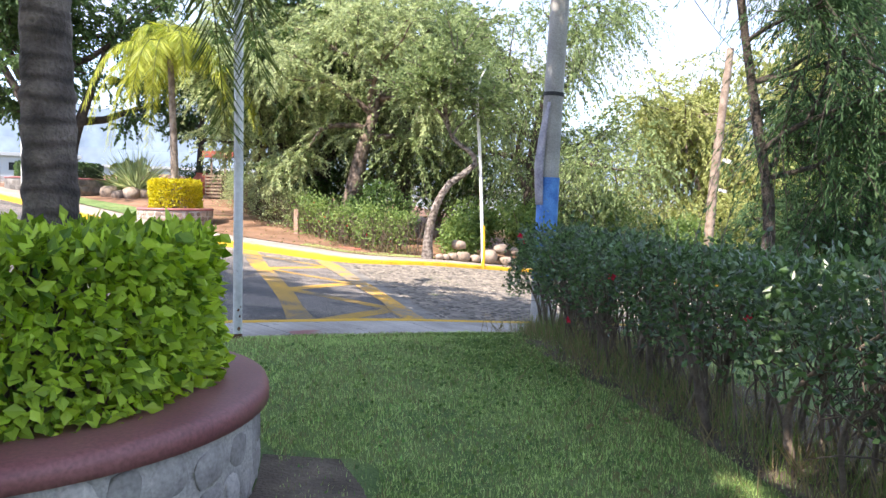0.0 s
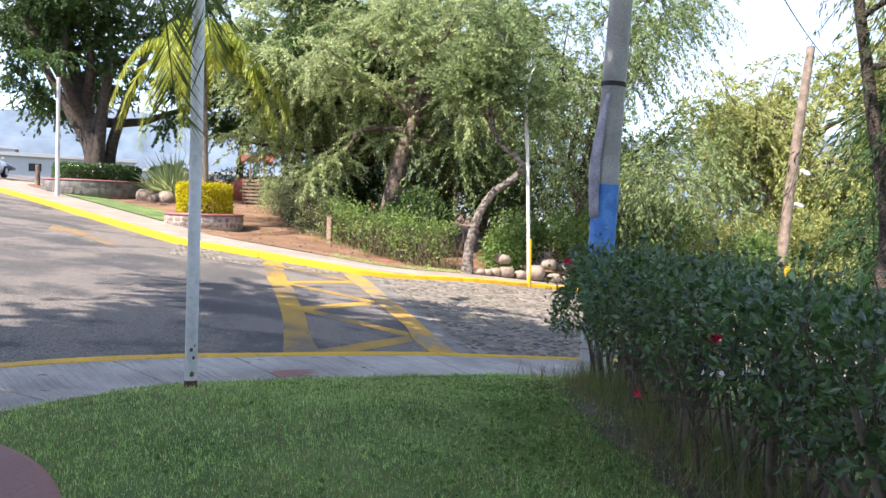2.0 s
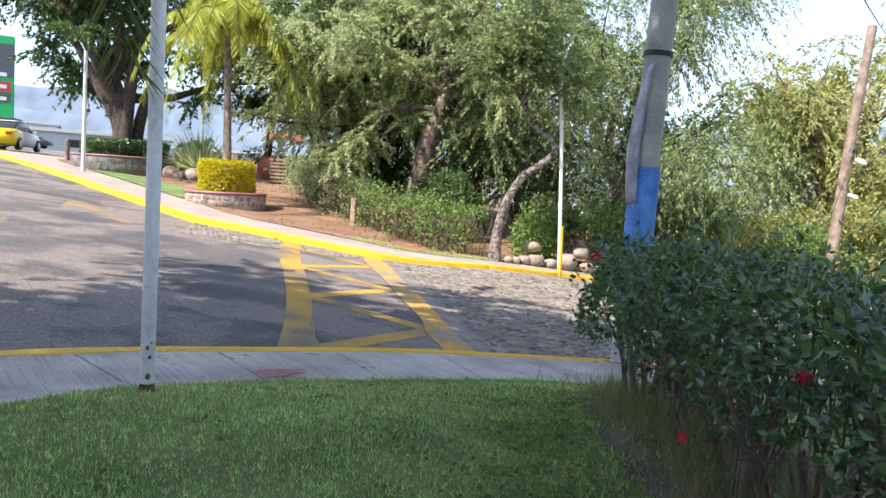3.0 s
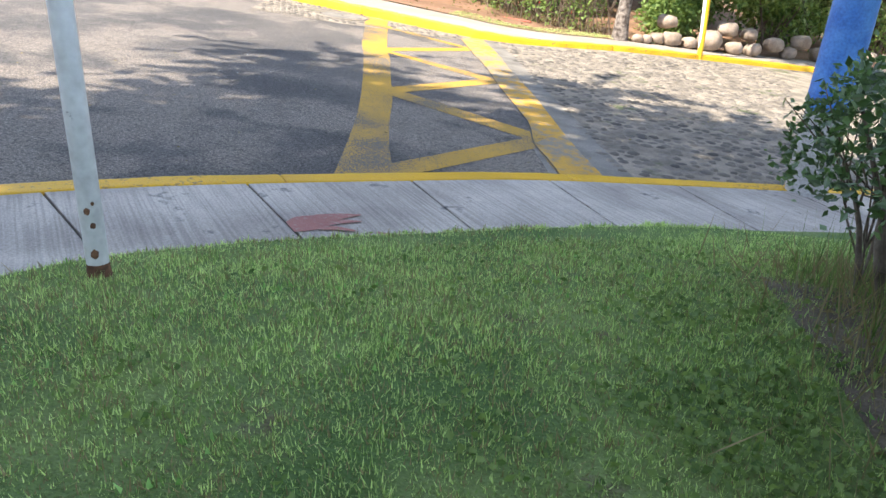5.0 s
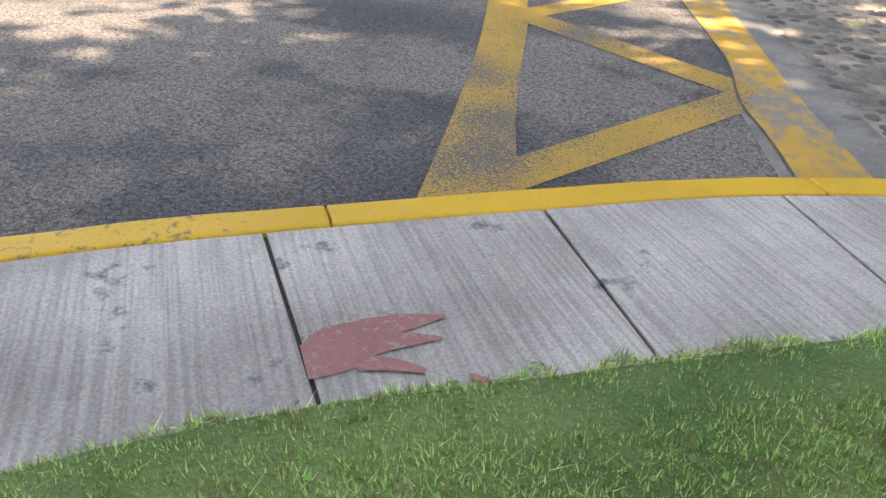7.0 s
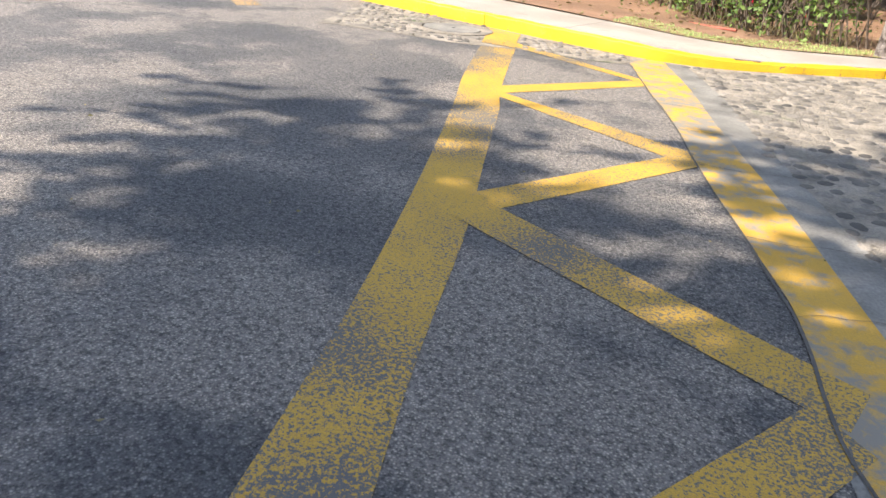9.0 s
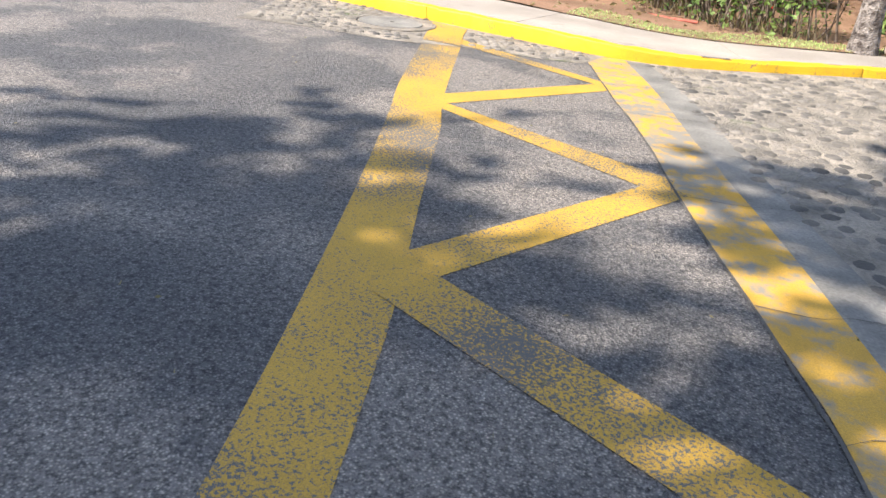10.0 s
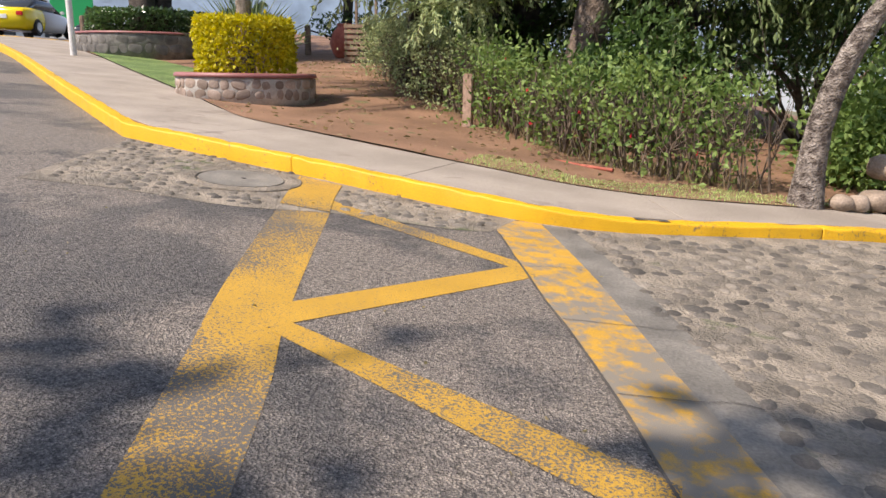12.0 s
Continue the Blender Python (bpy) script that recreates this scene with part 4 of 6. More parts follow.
# near planter with its clipped hedge and palm
PX, PY = -1.73, 3.1
PZ = float(near_z(PX, PY)) + 0.012
round_planter(PX, PY, PZ, 1.15, 0.39, 0.46, 0.05, STONE, "round rubble-stone planter with a smooth dark red coping on the lawn", 0.2, 3)
round_hedge(PX, PY, PZ + 0.33, 0.86, 0.73, LEAF_HEDGE, "clipped round bright green hedge in the red-rimmed planter", 18000, 0.064, 0.042, 4)
palm(PX + 0.20, PY + 0.1, PZ + 0.3, 3.95, 0.125, (-0.2, 0.2), 13, 3.9, LEAF_PALM_DARK, "palm with a ringed grey-brown trunk in the near planter", 5, 0.75, (0.75, 1.2), az=(1.62, 1.47), low=0.28)

# thin painted pole at the edge of the lawn
NPZ = float(near_z(-1.83, 6.95))
pole("sign_pole", [(-1.83, 6.95, NPZ), (-1.83, 6.95, NPZ + 2.5), (-1.86, 6.95, NPZ + 5.2)], [0.044, 0.044, 0.043], GALV, "thin weathered grey-blue steel pole with rust at its foot")

# concrete utility pole with blue paint
bz = float(near_z(1.6, 11.3))
bp = pole("utility_pole", [(1.62, 11.3, bz), (1.71, 11.3, bz + 3.5), (1.90, 11.3, bz + 8.5)], [0.17, 0.15, 0.125], CONCRETE_POLE, "tall leaning grey concrete pole painted blue low down")
part("blue_band", mesh_from("blue_band", *tube([(0.012, 0, 0.7), (0.036, 0, 1.4), (0.06, 0, 2.27)], [0.172, 0.169, 0.165], 18), BLUE_PAINT, True), BLUE_PAINT, bp, "uneven band of blue paint")

# white and yellow thin post
rz = float(road_z(1.05, 19.98)) + 0.09
rod = pole("lamp_rod", [(1.06, 19.98, rz), (0.91, 19.98, rz + 2.8), (0.79, 19.98, rz + 4.4), (0.83, 19.98, rz + 4.95), (0.99, 19.98, rz + 5.35)], [0.045, 0.042, 0.04, 0.028, 0.018], WHITE_PAINT, "thin white post with a yellow foot on the far kerb")
part("yellow_foot", mesh_from("yellow_foot", *tube([(0, 0, -0.1), (0, 0, 0.4), (-0.02, 0, 1.1)], [0.052, 0.049, 0.047], 14), YELLOW_PAINT, True), YELLOW_PAINT, rod, "yellow-painted foot")

lz = float(road_z(-16.35, 27.85)) + 0.16
pole("lamp_post", [(-16.35, 27.85, lz), (-16.35, 27.85, lz + 4.4)], [0.08, 0.06], GALV, "grey steel post beside the far pavement")

wz = float(road_z(9.2, 25)) - 0.2
wp = pole("wooden_pole", [(8.86, 25, wz), (9.04, 25, wz + 4), (9.38, 25, wz + 8.2)], [0.17, 0.15, 0.12], WOOD_POLE, "leaning reddish wooden utility pole behind the road")

# far planter with yellow hedge and palm
FX, FY = -8.79, 23.5
FZ = float(park_z(FX, FY))
round_planter(FX, FY, FZ, 1.18, 0.26, 0.42, 0.03, STONE_BROWN, "low round stone planter with a brick-red rim on bare soil", 0.2, 8, 0.07)
round_hedge(FX, FY, FZ + 0.33, 0.77, 0.9, LEAF_YELLOW, "clipped yellow-leaved round hedge in the far planter", 9000, 0.075, 0.045, 9)
palm(FX - 0.05, FY + 0.1, FZ + 0.3, 4.9, 0.14, (-0.2, 0.1), 36, 3.8, LEAF_PALM, "feather palm with arching yellow-green fronds in the far planter", 10, 1.35, (0.3, 1.45), bark=PALM_BARK_PALE)

# dark stone planter, big tree
DX, DY = -17.1, 31.8
DZ = float(park_z(DX, DY))
round_planter(DX, DY, DZ, 2.1, 0.3, 0.62, 0.03, STONE_DARK, "large round dark stone planter round the big tree", 0.32, 11, 0.06)
round_hedge(DX, DY, DZ + 0.5, 1.65, 0.66, LEAF_DARK, "clipped dark green hedge round the big tree", 11000, 0.11, 0.07, 12)
big_tree = tree("shade_tree", (DX, DY, DZ + 0.5), [(0, 0, 0), (-0.25, 0, 2.0), (-1.0, 0, 4.4), (-1.9, 0.3, 7.6)], 0.5, BARK_DARK, LEAF_DEEP, "big dark many-stemmed shade tree in the stone planter", limbs=17, reach=8.2, twigs=8, twig_len=1.2, per_twig=30, leaf_len=0.17, leaf_w=0.085, droop=0.4, start=0.36, up=1.2, seed=21, limb_r=0.5)
for ex, ey, sx in ((0.5, 0.2, 1.1), (0.3, -0.4, 0.5), (-0.5, 0.1, -1.6)):
    part("stem", mesh_from("stem", *tube(catmull([(ex * 0.6, ey, 0), (ex, ey, 1.6), (sx, ey, 3.4), (sx * 1.8, ey, 5.6)], 12), np.linspace(0.30, 0.14, 13), 10), BARK_DARK, True), BARK_DARK, big_tree)

# far hedge of mixed shrubs
FAR_HEDGE = [(-9.2, 31.6), (-8.1, 28.7), (-6.35, 26.0), (-4.9, 24.1), (-3.65, 22.6), (-2.75, 21.85), (-1.7, 21.15), (-0.95, 20.75)]
hedge("mixed_hedge", FAR_HEDGE[:4], park_z, 1.0, 1.2, LEAF_GREY, "grey-green clipped hedge, thin at its foot", 1500, 0.065, 0.034, 31, 0.10, 30, 0.18, flowers=6, trunks=2, dry=900)
hedge("mixed_hedge", FAR_HEDGE[3:], park_z, 0.9, 1.15, LEAF_MID, "loose green hedge with red flowers and dry twigs", 1150, 0.08, 0.045, 32, 0.12, 34, 0.26, flowers=14, trunks=2.5, dry=900)

# near hedge
NEAR_HEDGE = [(2.6, 0.3), (2.42, 2.0), (2.12, 3.6), (1.80, 5.2), (1.48, 6.9), (1.38, 8.55)]
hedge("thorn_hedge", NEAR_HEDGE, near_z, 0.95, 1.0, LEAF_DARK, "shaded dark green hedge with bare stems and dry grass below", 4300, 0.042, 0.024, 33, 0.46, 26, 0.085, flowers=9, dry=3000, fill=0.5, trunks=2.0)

# trees of the park edge
def F(x, y):
    return float(park_z(x, y)) - 0.05


tree("twisted_tree", (-0.5, 20.2, F(-0.5, 20.2)), [(0, 0, 0), (0.04, 0, 0.8), (0.24, 0, 1.55), (0.60, 0, 2.15), (1.28, 0, 2.68), (1.06, 0, 3.08), (0.62, 0, 3.42), (0.32, 0, 4.5)], 0.13, BARK_PALE, LEAF_SAGE, "crooked pale-barked tree leaning over the stones", limbs=6, reach=2.4, twigs=5, twig_len=1.0, per_twig=28, leaf_len=0.11, leaf_w=0.05, droop=0.1, start=0.9, up=1.4, seed=41)
tree("mesquite_tree", (-3.45, 24.6, F(-3.45, 24.6)), [(0, 0, 0), (0.22, 0, 1.2), (0.5, 0, 2.7), (0.95, 0.1, 4.3), (1.3, 0.3, 6.5)], 0.36, BARK, LEAF_GREY, "leaning mesquite with rough brown bark and drooping grey-green foliage", limbs=11, reach=3.9, twigs=6, twig_len=0.9, per_twig=80, leaf_len=0.11, leaf_w=0.03, droop=0.4, start=0.64, up=0.7, seed=42)
tree("mesquite_tree", (-7.2, 27.4, F(-7.2, 27.4)), [(0, 0, 0), (0.1, 0, 2.0), (0.1, 0, 4.5), (-0.3, 0, 8)], 0.16, BARK_DARK, LEAF_GREY, "slim tree with grey-green drooping branches over the hedge", limbs=12, reach=3.8, twigs=6, twig_len=1.0, per_twig=66, leaf_len=0.13, leaf_w=0.045, droop=0.6, start=0.4, seed=43)
tree("cypress_tree", (-5.65, 28.3, F(-5.65, 28.3)), [(0, 0, 0), (0.1, 0, 2.0), (0.1, 0, 4.5), (0.2, 0, 9)], 0.42, BARK_DARK, LEAF_GREY, "tall tree with a dark reddish trunk behind the hedge", limbs=13, reach=4.6, twigs=5, twig_len=1.4, per_twig=46, leaf_len=0.15, leaf_w=0.06, droop=0.5, start=0.35, seed=44)
tree("cypress_tree", (-5.15, 28.7, F(-5.15, 28.7)), [(0, 0, 0), (0.2, 0, 2.0), (0.5, 0, 4.5), (0.8, 0, 9)], 0.36, BARK_DARK, LEAF_DEEP, "tall dark-trunked tree beside its twin behind the hedge", limbs=13, reach=4.6, twigs=5, twig_len=1.4, per_twig=46, leaf_len=0.15, leaf_w=0.06, droop=0.5, start=0.35, seed=54)
tree("acacia_tree", (-1.8, 28.0, F(-1.8, 28)), [(0, 0, 0), (0.1, 0, 3.0), (0.5, 0, 6.0), (1.2, 0, 9.5)], 0.35, BARK_DARK, LEAF_SAGE, "tall green tree with hanging twigs", limbs=13, reach=4.8, twigs=5, twig_len=1.7, per_twig=50, leaf_len=0.12, leaf_w=0.045, droop=0.9, start=0.2, seed=45)
tree("acacia_tree", (3.0, 25.0, F(3.0, 25)), [(0, 0, 0), (-0.2, 0, 2.6), (0.1, 0, 5.0), (0.8, 0, 8)], 0.28, BARK_DARK, LEAF_SAGE, "green tree with long hanging twigs behind the white post", limbs=12, reach=3.8, twigs=5, twig_len=1.8, per_twig=53, leaf_len=0.11, leaf_w=0.045, droop=1.0, start=0.2, seed=46)
tree("acacia_tree", (-12.5, 36.0, F(-12.5, 36)), [(0, 0, 0), (0.2, 0, 3.0), (0.2, 0, 7.0)], 0.2, BARK_DARK, LEAF_DEEP, "thin dark tree in the park", limbs=9, reach=3.2, twigs=5, twig_len=1.2, per_twig=40, leaf_len=0.16, leaf_w=0.06, start=0.45, seed=47)
tree("willow_tree", (11.4, 31.5, -1.8), [(0, 0, 0), (0.3, 0, 3.5), (0.8, 0, 7.5)], 0.4, BARK, LEAF_OLIVE, "broad olive-yellow tree with hanging branches behind the wooden pole", limbs=15, reach=5.6, twigs=6, twig_len=2.0, per_twig=50, leaf_len=0.17, leaf_w=0.06, droop=0.8, start=0.15, up=0.7, seed=48)
tree("willow_tree", (17.2, 32.5, -2.0), [(0, 0, 0), (0.3, 0, 3.5), (0.8, 0, 8.5)], 0.4, BARK, LEAF_OLIVE, "tall olive-green tree with hanging branches by the far bend", limbs=14, reach=6.0, twigs=6, twig_len=2.0, per_twig=46, leaf_len=0.19, leaf_w=0.07, droop=0.8, start=0.15, up=0.7, seed=49)
tree("willow_tree", (14.0, 27.5, -1.9), [(0, 0, 0), (0.2, 0, 3.0), (0.1, 0, 6.5)], 0.2, BARK, LEAF_MID, "slender green tree on the far verge", limbs=10, reach=3.2, twigs=5, twig_len=1.6, per_twig=43, leaf_len=0.13, leaf_w=0.05, droop=0.8, start=0.3, up=0.6, seed=55)
tree("casuarina_tree", (4.6, 10.4, float(near_z(4.6, 10.4))), [(0, 0, 0), (0.1, 0, 1.6), (-0.15, 0, 3.0), (-0.5, 0, 5.0), (-0.7, 0, 7.5)], 0.10, BARK_DARK, LEAF_NEEDLE, "slim dark-stemmed tree with fine hanging foliage behind the near hedge", limbs=10, reach=2.0, twigs=4, twig_len=1.1, per_twig=43, leaf_len=0.10, leaf_w=0.018, droop=0.9, start=0.35, seed=50, spread=(-1.1, 1.1))
tree("casuarina_tree", (7.0, 12.3, float(near_z(7.0, 12.3))), [(0, 0, 0), (0.1, 0, 1.6), (0.1, 0, 3.0), (0.0, 0, 5.5)], 0.12, BARK_DARK, LEAF_NEEDLE, "dense dark green feathery tree beside the near pavement", limbs=13, reach=1.9, twigs=5, twig_len=1.0, per_twig=50, leaf_len=0.10, leaf_w=0.02, droop=0.7, start=0.08, up=0.3, seed=57)
# trees on the near side that shade the lawn and the road
tree("shade_tree", (-5.0, 0.4, 0.0), [(0, 0, 0), (-0.2, 1.2, 4), (-0.3, 3.3, 7.5), (-0.2, 5.1, 9.8)], 0.35, BARK, LEAF_DEEP, "tall spreading shade tree beside the near pavement", limbs=22, reach=5.4, twigs=6, twig_len=1.5, per_twig=38, leaf_len=0.24, leaf_w=0.12, droop=0.2, start=0.6, up=0.25, seed=51)
tree("shade_tree", (-2.6, -3.2, 0.0), [(0, 0, 0), (0, 0, 4), (0.5, 0.8, 8.5)], 0.3, BARK, LEAF_DEEP, "tall spreading shade tree on the lawn", limbs=20, reach=6.6, twigs=5, twig_len=1.5, per_twig=50, leaf_len=0.24, leaf_w=0.12, droop=0.3, start=0.7, up=0.3, seed=52)
for i, (x, y, w, h, lf, tx) in enumerate(((0.6, 22.6, 2.2, 2.2, LEAF_MID, "bright green shrub behind the stones"), (2.6, 23.4, 2.6, 2.0, LEAF_MID, "loose green shrub behind the boulders"), (5.6, 26.2, 3.6, 2.9, LEAF_MID, "tangled green shrub below the road"), (8.0, 28.5, 4.2, 4.0, LEAF_OLIVE, "yellow-green shrub in the sun"), (10.2, 28.6, 4.4, 3.6, LEAF_OLIVE, "pale shrub with yellow flowering tips"), (13.2, 30.0, 5, 3.6, LEAF_MID, "green shrub beyond the wooden pole"), (-2.4, 23.8, 2.6, 2.2, LEAF_DEEP, "dark green shrub under the trees"), (-5.6, 27.5, 2.4, 1.6, LEAF_DEEP, "dark shrub under the trees"), (19, 30, 5, 2.6, LEAF_MID, "green shrub by the far bend"), (4.6, 32.5, 5, 4.6, LEAF_OLIVE, "hazy green bush in the distance"), (7.2, 31.5, 6, 5.6, LEAF_OLIVE, "big rounded olive bush beyond the road"), (9.0, 26.0, 3.5, 2.4, LEAF_MID, "low green bush in the sun"), (12.0, 26.5, 4, 2.6, LEAF_OLIVE, "yellow-leaved bush beside the wooden pole"), (-7.5, 33.0, 4, 3.2, LEAF_DEEP, "dark green thicket behind the hedge"), (-3.2, 30.5, 4.5, 3.2, LEAF_DEEP, "dark green thicket under the trees"), (0.6, 27.0, 4, 3.4, LEAF_DEEP, "dark thicket behind the twisted tree"), (4.2, 28.5, 4.5, 3.6, LEAF_DEEP, "dark green thicket behind the shrubs"), (-11.8, 36.5, 4, 1.4, LEAF_DEEP, "low dark hedge-like bush in the park"), (-8.5, 44.0, 7, 4.2, LEAF_DEEP, "dark mass of bushes above the shore"), (-2.5, 42.0, 8, 6.0, LEAF_DEEP, "tall dark bushes above the shore"), (3.5, 40.0, 8, 5.5, LEAF_DEEP, "tall dark green bushes behind the trees"), (9.0, 41.0, 8, 4.5, LEAF_OLIVE, "olive bushes in the hazy distance"), (-0.5, 33.5, 5, 4.5, LEAF_DEEP, "dark green bushes under the tall trees"))):
    z = F(x, y) if y > back_y(x) + 0.3 else float(road_z(x, y))
    shrub("shrub", x, y, z, (w, w, h), lf, tx, 5200, 0.12, 0.06, 60 + i)


def box(bm, x, y, z, sx, sy, sz, rot=0.0):
    """A box with its centre at x, y and its foot at z, added to a bmesh."""
    g = bmesh.ops.create_cube(bm, size=1)
    bmesh.ops.transform(bm, verts=g["verts"], matrix=Matrix.Translation((x, y, z + sz / 2)) @ Matrix.Rotation(rot, 4, "Z") @ Matrix.Diagonal((sx, sy, sz, 1)))
    return bm


def boxed(name, x, y, z, sx, sy, sz, mat, parent, label="", bevel=0.006, rot=0.0):
    bm = box(bmesh.new(), x, y, z, sx, sy, sz, rot)
    if bevel:
        bmesh.ops.bevel(bm, geom=bm.edges[:], offset=bevel, segments=2, affect="EDGES")
    return part(name, bm, mat, parent, label)


# boulders along the far pavement
STONE_WARM = surface("river_boulder", (0.22, 0.17, 0.13), (0.36, 0.29, 0.235), 0.85, 5, 50, 0.5, 0.01)
rng = np.random.default_rng(77)
shapes = [blob_mesh("boulder", STONE_WARM, 100 + k) for k in range(6)]
BOULDERS = [(-0.15, 20.25, 0.14, 0.1), (0.02, 20.35, 0.15, 0.12), (0.22, 20.55, 0.2, 0.15), (0.38, 20.80, 0.24, 0.52), (0.5, 20.65, 0.25, 0.17), (0.85, 20.80, 0.2, 0.16), (1.25, 21.00, 0.36, 0.24), (1.6, 21.30, 0.25, 0.52), (1.75, 21.15, 0.22, 0.15), (2.05, 21.55, 0.22, 0.46), (2.15, 21.40, 0.24, 0.14), (2.6, 21.90, 0.27, 0.3), (2.95, 22.10, 0.22, 0.16), (3.2, 22.40, 0.26, 0.42), (3.7, 22.70, 0.28, 0.2), (4.2, 23.20, 0.28, 0.25), (4.8, 23.50, 0.3, 0.2), (5.4, 24.00, 0.28, 0.2)]
for x, y, s, h in BOULDERS:
    ob = new("boulder", shapes[rng.integers(6)])
    g = float(park_z(x, y))
    low = h < 0.3
    ob.matrix_basis = Matrix.Translation((x, y, g + (s * 0.54 if low else h * 0.86))) @ Matrix.Rotation(rng.uniform(0, 6), 4, "Z") @ Matrix.Diagonal((s * 0.84, s * 0.72, s * 0.58, 1))
    tagged(ob, "smooth tan boulder in the low stone row behind the pavement", "stone", "row of boulders")

# cobbles
def cobble_field(name, parent_label, inside, box_area, size, mat, seed, rise, cap=300, near=(-1.2, 13.5)):
    rng = np.random.default_rng(seed)
    x0, x1, y0, y1 = box_area
    pts = []
    ny = int((y1 - y0) / size)
    nx = int((x1 - x0) / size)
    for j in range(ny):
        for i in range(nx):
            x, y = x0 + (i + 0.5 * (j % 2) + rng.uniform(-0.25, 0.25)) * size, y0 + (j + rng.uniform(-0.25, 0.25)) * size
            if inside(x, y) and rng.uniform() < 0.86:
                pts.append((x, y, size * rng.uniform(0.32, 0.52), rng.uniform(0, 3.14)))
    pts.sort(key=lambda p: (p[0] - near[0]) ** 2 + (p[1] - near[1]) ** 2)
    whole = tagged(new(name), parent_label, kind="structure")
    protos = []
    for k in range(5):
        bm = bmesh.new()
        bmesh.ops.create_uvsphere(bm, u_segments=9, v_segments=4, radius=1.0)
        bmesh.ops.delete(bm, geom=[v for v in bm.verts if v.co.z < -0.1], context="VERTS")
        for v in bm.verts:
            v.co.x *= 1 + 0.28 * noise.noise((v.co.x + k * 5, v.co.y, 0))
            v.co.y *= 1 + 0.28 * noise.noise((v.co.x, v.co.y + k * 5, 3))
        me = bpy.data.meshes.new("cobble")
        bm.to_mesh(me)
        bm.free()
        me.materials.append(mat)
        me.shade_smooth()
        protos.append(me)
    vs, fs, o = [], [], 0
    for n, (x, y, s, a) in enumerate(pts):
        m = Matrix.Translation((x, y, float(road_z(x, y)) - 0.002)) @ Matrix.Rotation(a, 4, "Z") @ Matrix.Diagonal((s, s * rng.uniform(0.65, 0.95), rise * rng.uniform(0.5, 1.3), 1))
        me = protos[n % 5]
        if n < cap:
            ob = new("cobble", me)
            ob.parent, ob.matrix_basis = whole, m
        else:
            for v in me.vertices:
                vs.append(m @ v.co)
            for p in me.polygons:
                q = [v + o for v in p.vertices]
                fs.append(q if len(q) == 3 else q)
            o += len(me.vertices)
    if vs:
        me = bpy.data.meshes.new("cobbles_rest")
        me.from_pydata([tuple(v) for v in vs], [], fs)
        me.materials.append(mat)
        me.shade_smooth()
        ob = new("cobbles_rest", me)
        ob.parent = whole
        ob["kind"] = "stuff"
    return whole


def right_of_line(x, y):
    edge = np.interp(y, [10.78, 11.75, 12.7, 13.67, 14.7, 15.58, 16.9, 18.2], [-0.0, -0.40, -0.74, -1.08, -1.48, -1.82, -2.30, -2.85])
    return x > edge + 0.22 and y < np.interp(x, fk[60:, 0], fk[60:, 1]) - 0.12 and y > np.interp(x, nk[70:, 0], nk[70:, 1]) + 0.12


def in_patch(x, y):
    if math.hypot(x + 5.5, y - 17.9) < 0.54:
        return False
    return np.interp(x, patch_a[:, 0], patch_a[:, 1]) + 0.06 < y < np.interp(x, patch_b[:, 0], patch_b[:, 1]) - 0.05 and -6.62 - (y - 16.7) * 0.37 < x < -3.2 and not (-4.06 - (y - 15.3) * 0.39 < x < -3.01 - (y - 13.83) * 0.372)


# manhole
mh = tagged(new("manhole"), "round worn concrete manhole cover in the cobbled patch", "manhole")
mh.location = (-5.5, 17.9, float(road_z(-5.5, 17.9)))
mh.rotation_euler = (0, math.atan(0.1), 0)
ring("frame", 0.385, 0.53, -0.05, 0.018, COBBLE_BED, mh, "rough concrete frame", bevel=0.01, rough=0.006)
bm = bmesh.new()
bmesh.ops.create_cone(bm, cap_ends=True, segments=48, radius1=0.37, radius2=0.367, depth=0.05)
bmesh.ops.translate(bm, verts=bm.verts, vec=(0, 0, -0.008))
part("cover", bm, CONCRETE_STRIP, mh)
bm = bmesh.new()
bmesh.ops.create_cone(bm, cap_ends=True, segments=12, radius1=0.022, radius2=0.022, depth=0.004)
bmesh.ops.translate(bm, verts=bm.verts, vec=(0.02, 0, 0.0195))
part("lifting_hole", bm, GROUT, mh)


# well-like pallet stand with its sign
cx, cy = -10.45, 32.5
cz = F(cx, cy) + 0.05
stand = tagged(new("pallet_stand"), "grey-brown slatted wooden pallet stand on bare soil", "stand")
stand.location = (cx, cy, cz)
for k in range(7):
    boxed("slat", 0, -0.34, 0.06 + k * 0.15, 0.76, 0.03, 0.095, PALLET, stand)
    boxed("slat", 0.37, 0, 0.06 + k * 0.15, 0.03, 0.62, 0.095, PALLET, stand)
    boxed("slat", -0.37, 0, 0.06 + k * 0.15, 0.03, 0.62, 0.095, PALLET, stand)
for sx in (-0.34, 0, 0.34):
    boxed("upright", sx, -0.30, 0, 0.06, 0.05, 1.1, PALLET, stand)
    boxed("upright", sx, 0.30, 0, 0.06, 0.05, 1.1, PALLET, stand)
sign = tagged(new("wooden_sign"), "red-brown carved wooden sign board on two thin posts", "sign")
sign.location = (cx - 0.05, cy + 0.55, cz)
for sx in (-0.32, 0.30):
    boxed("post", sx, 0, 0, 0.07, 0.07, 2.3, PALLET, sign)
boxed("board", 0, -0.06, 1.85, 1.45, 0.05, 0.30, RED_SIGN, sign, "red-brown board", 0.02)
for k, w in enumerate((0.16, 0.10, 0.2, 0.14, 0.12)):
    boxed("lettering", -0.5 + k * 0.25, -0.09, 1.95, w, 0.012, 0.09, PALLET, sign, "", 0.003)

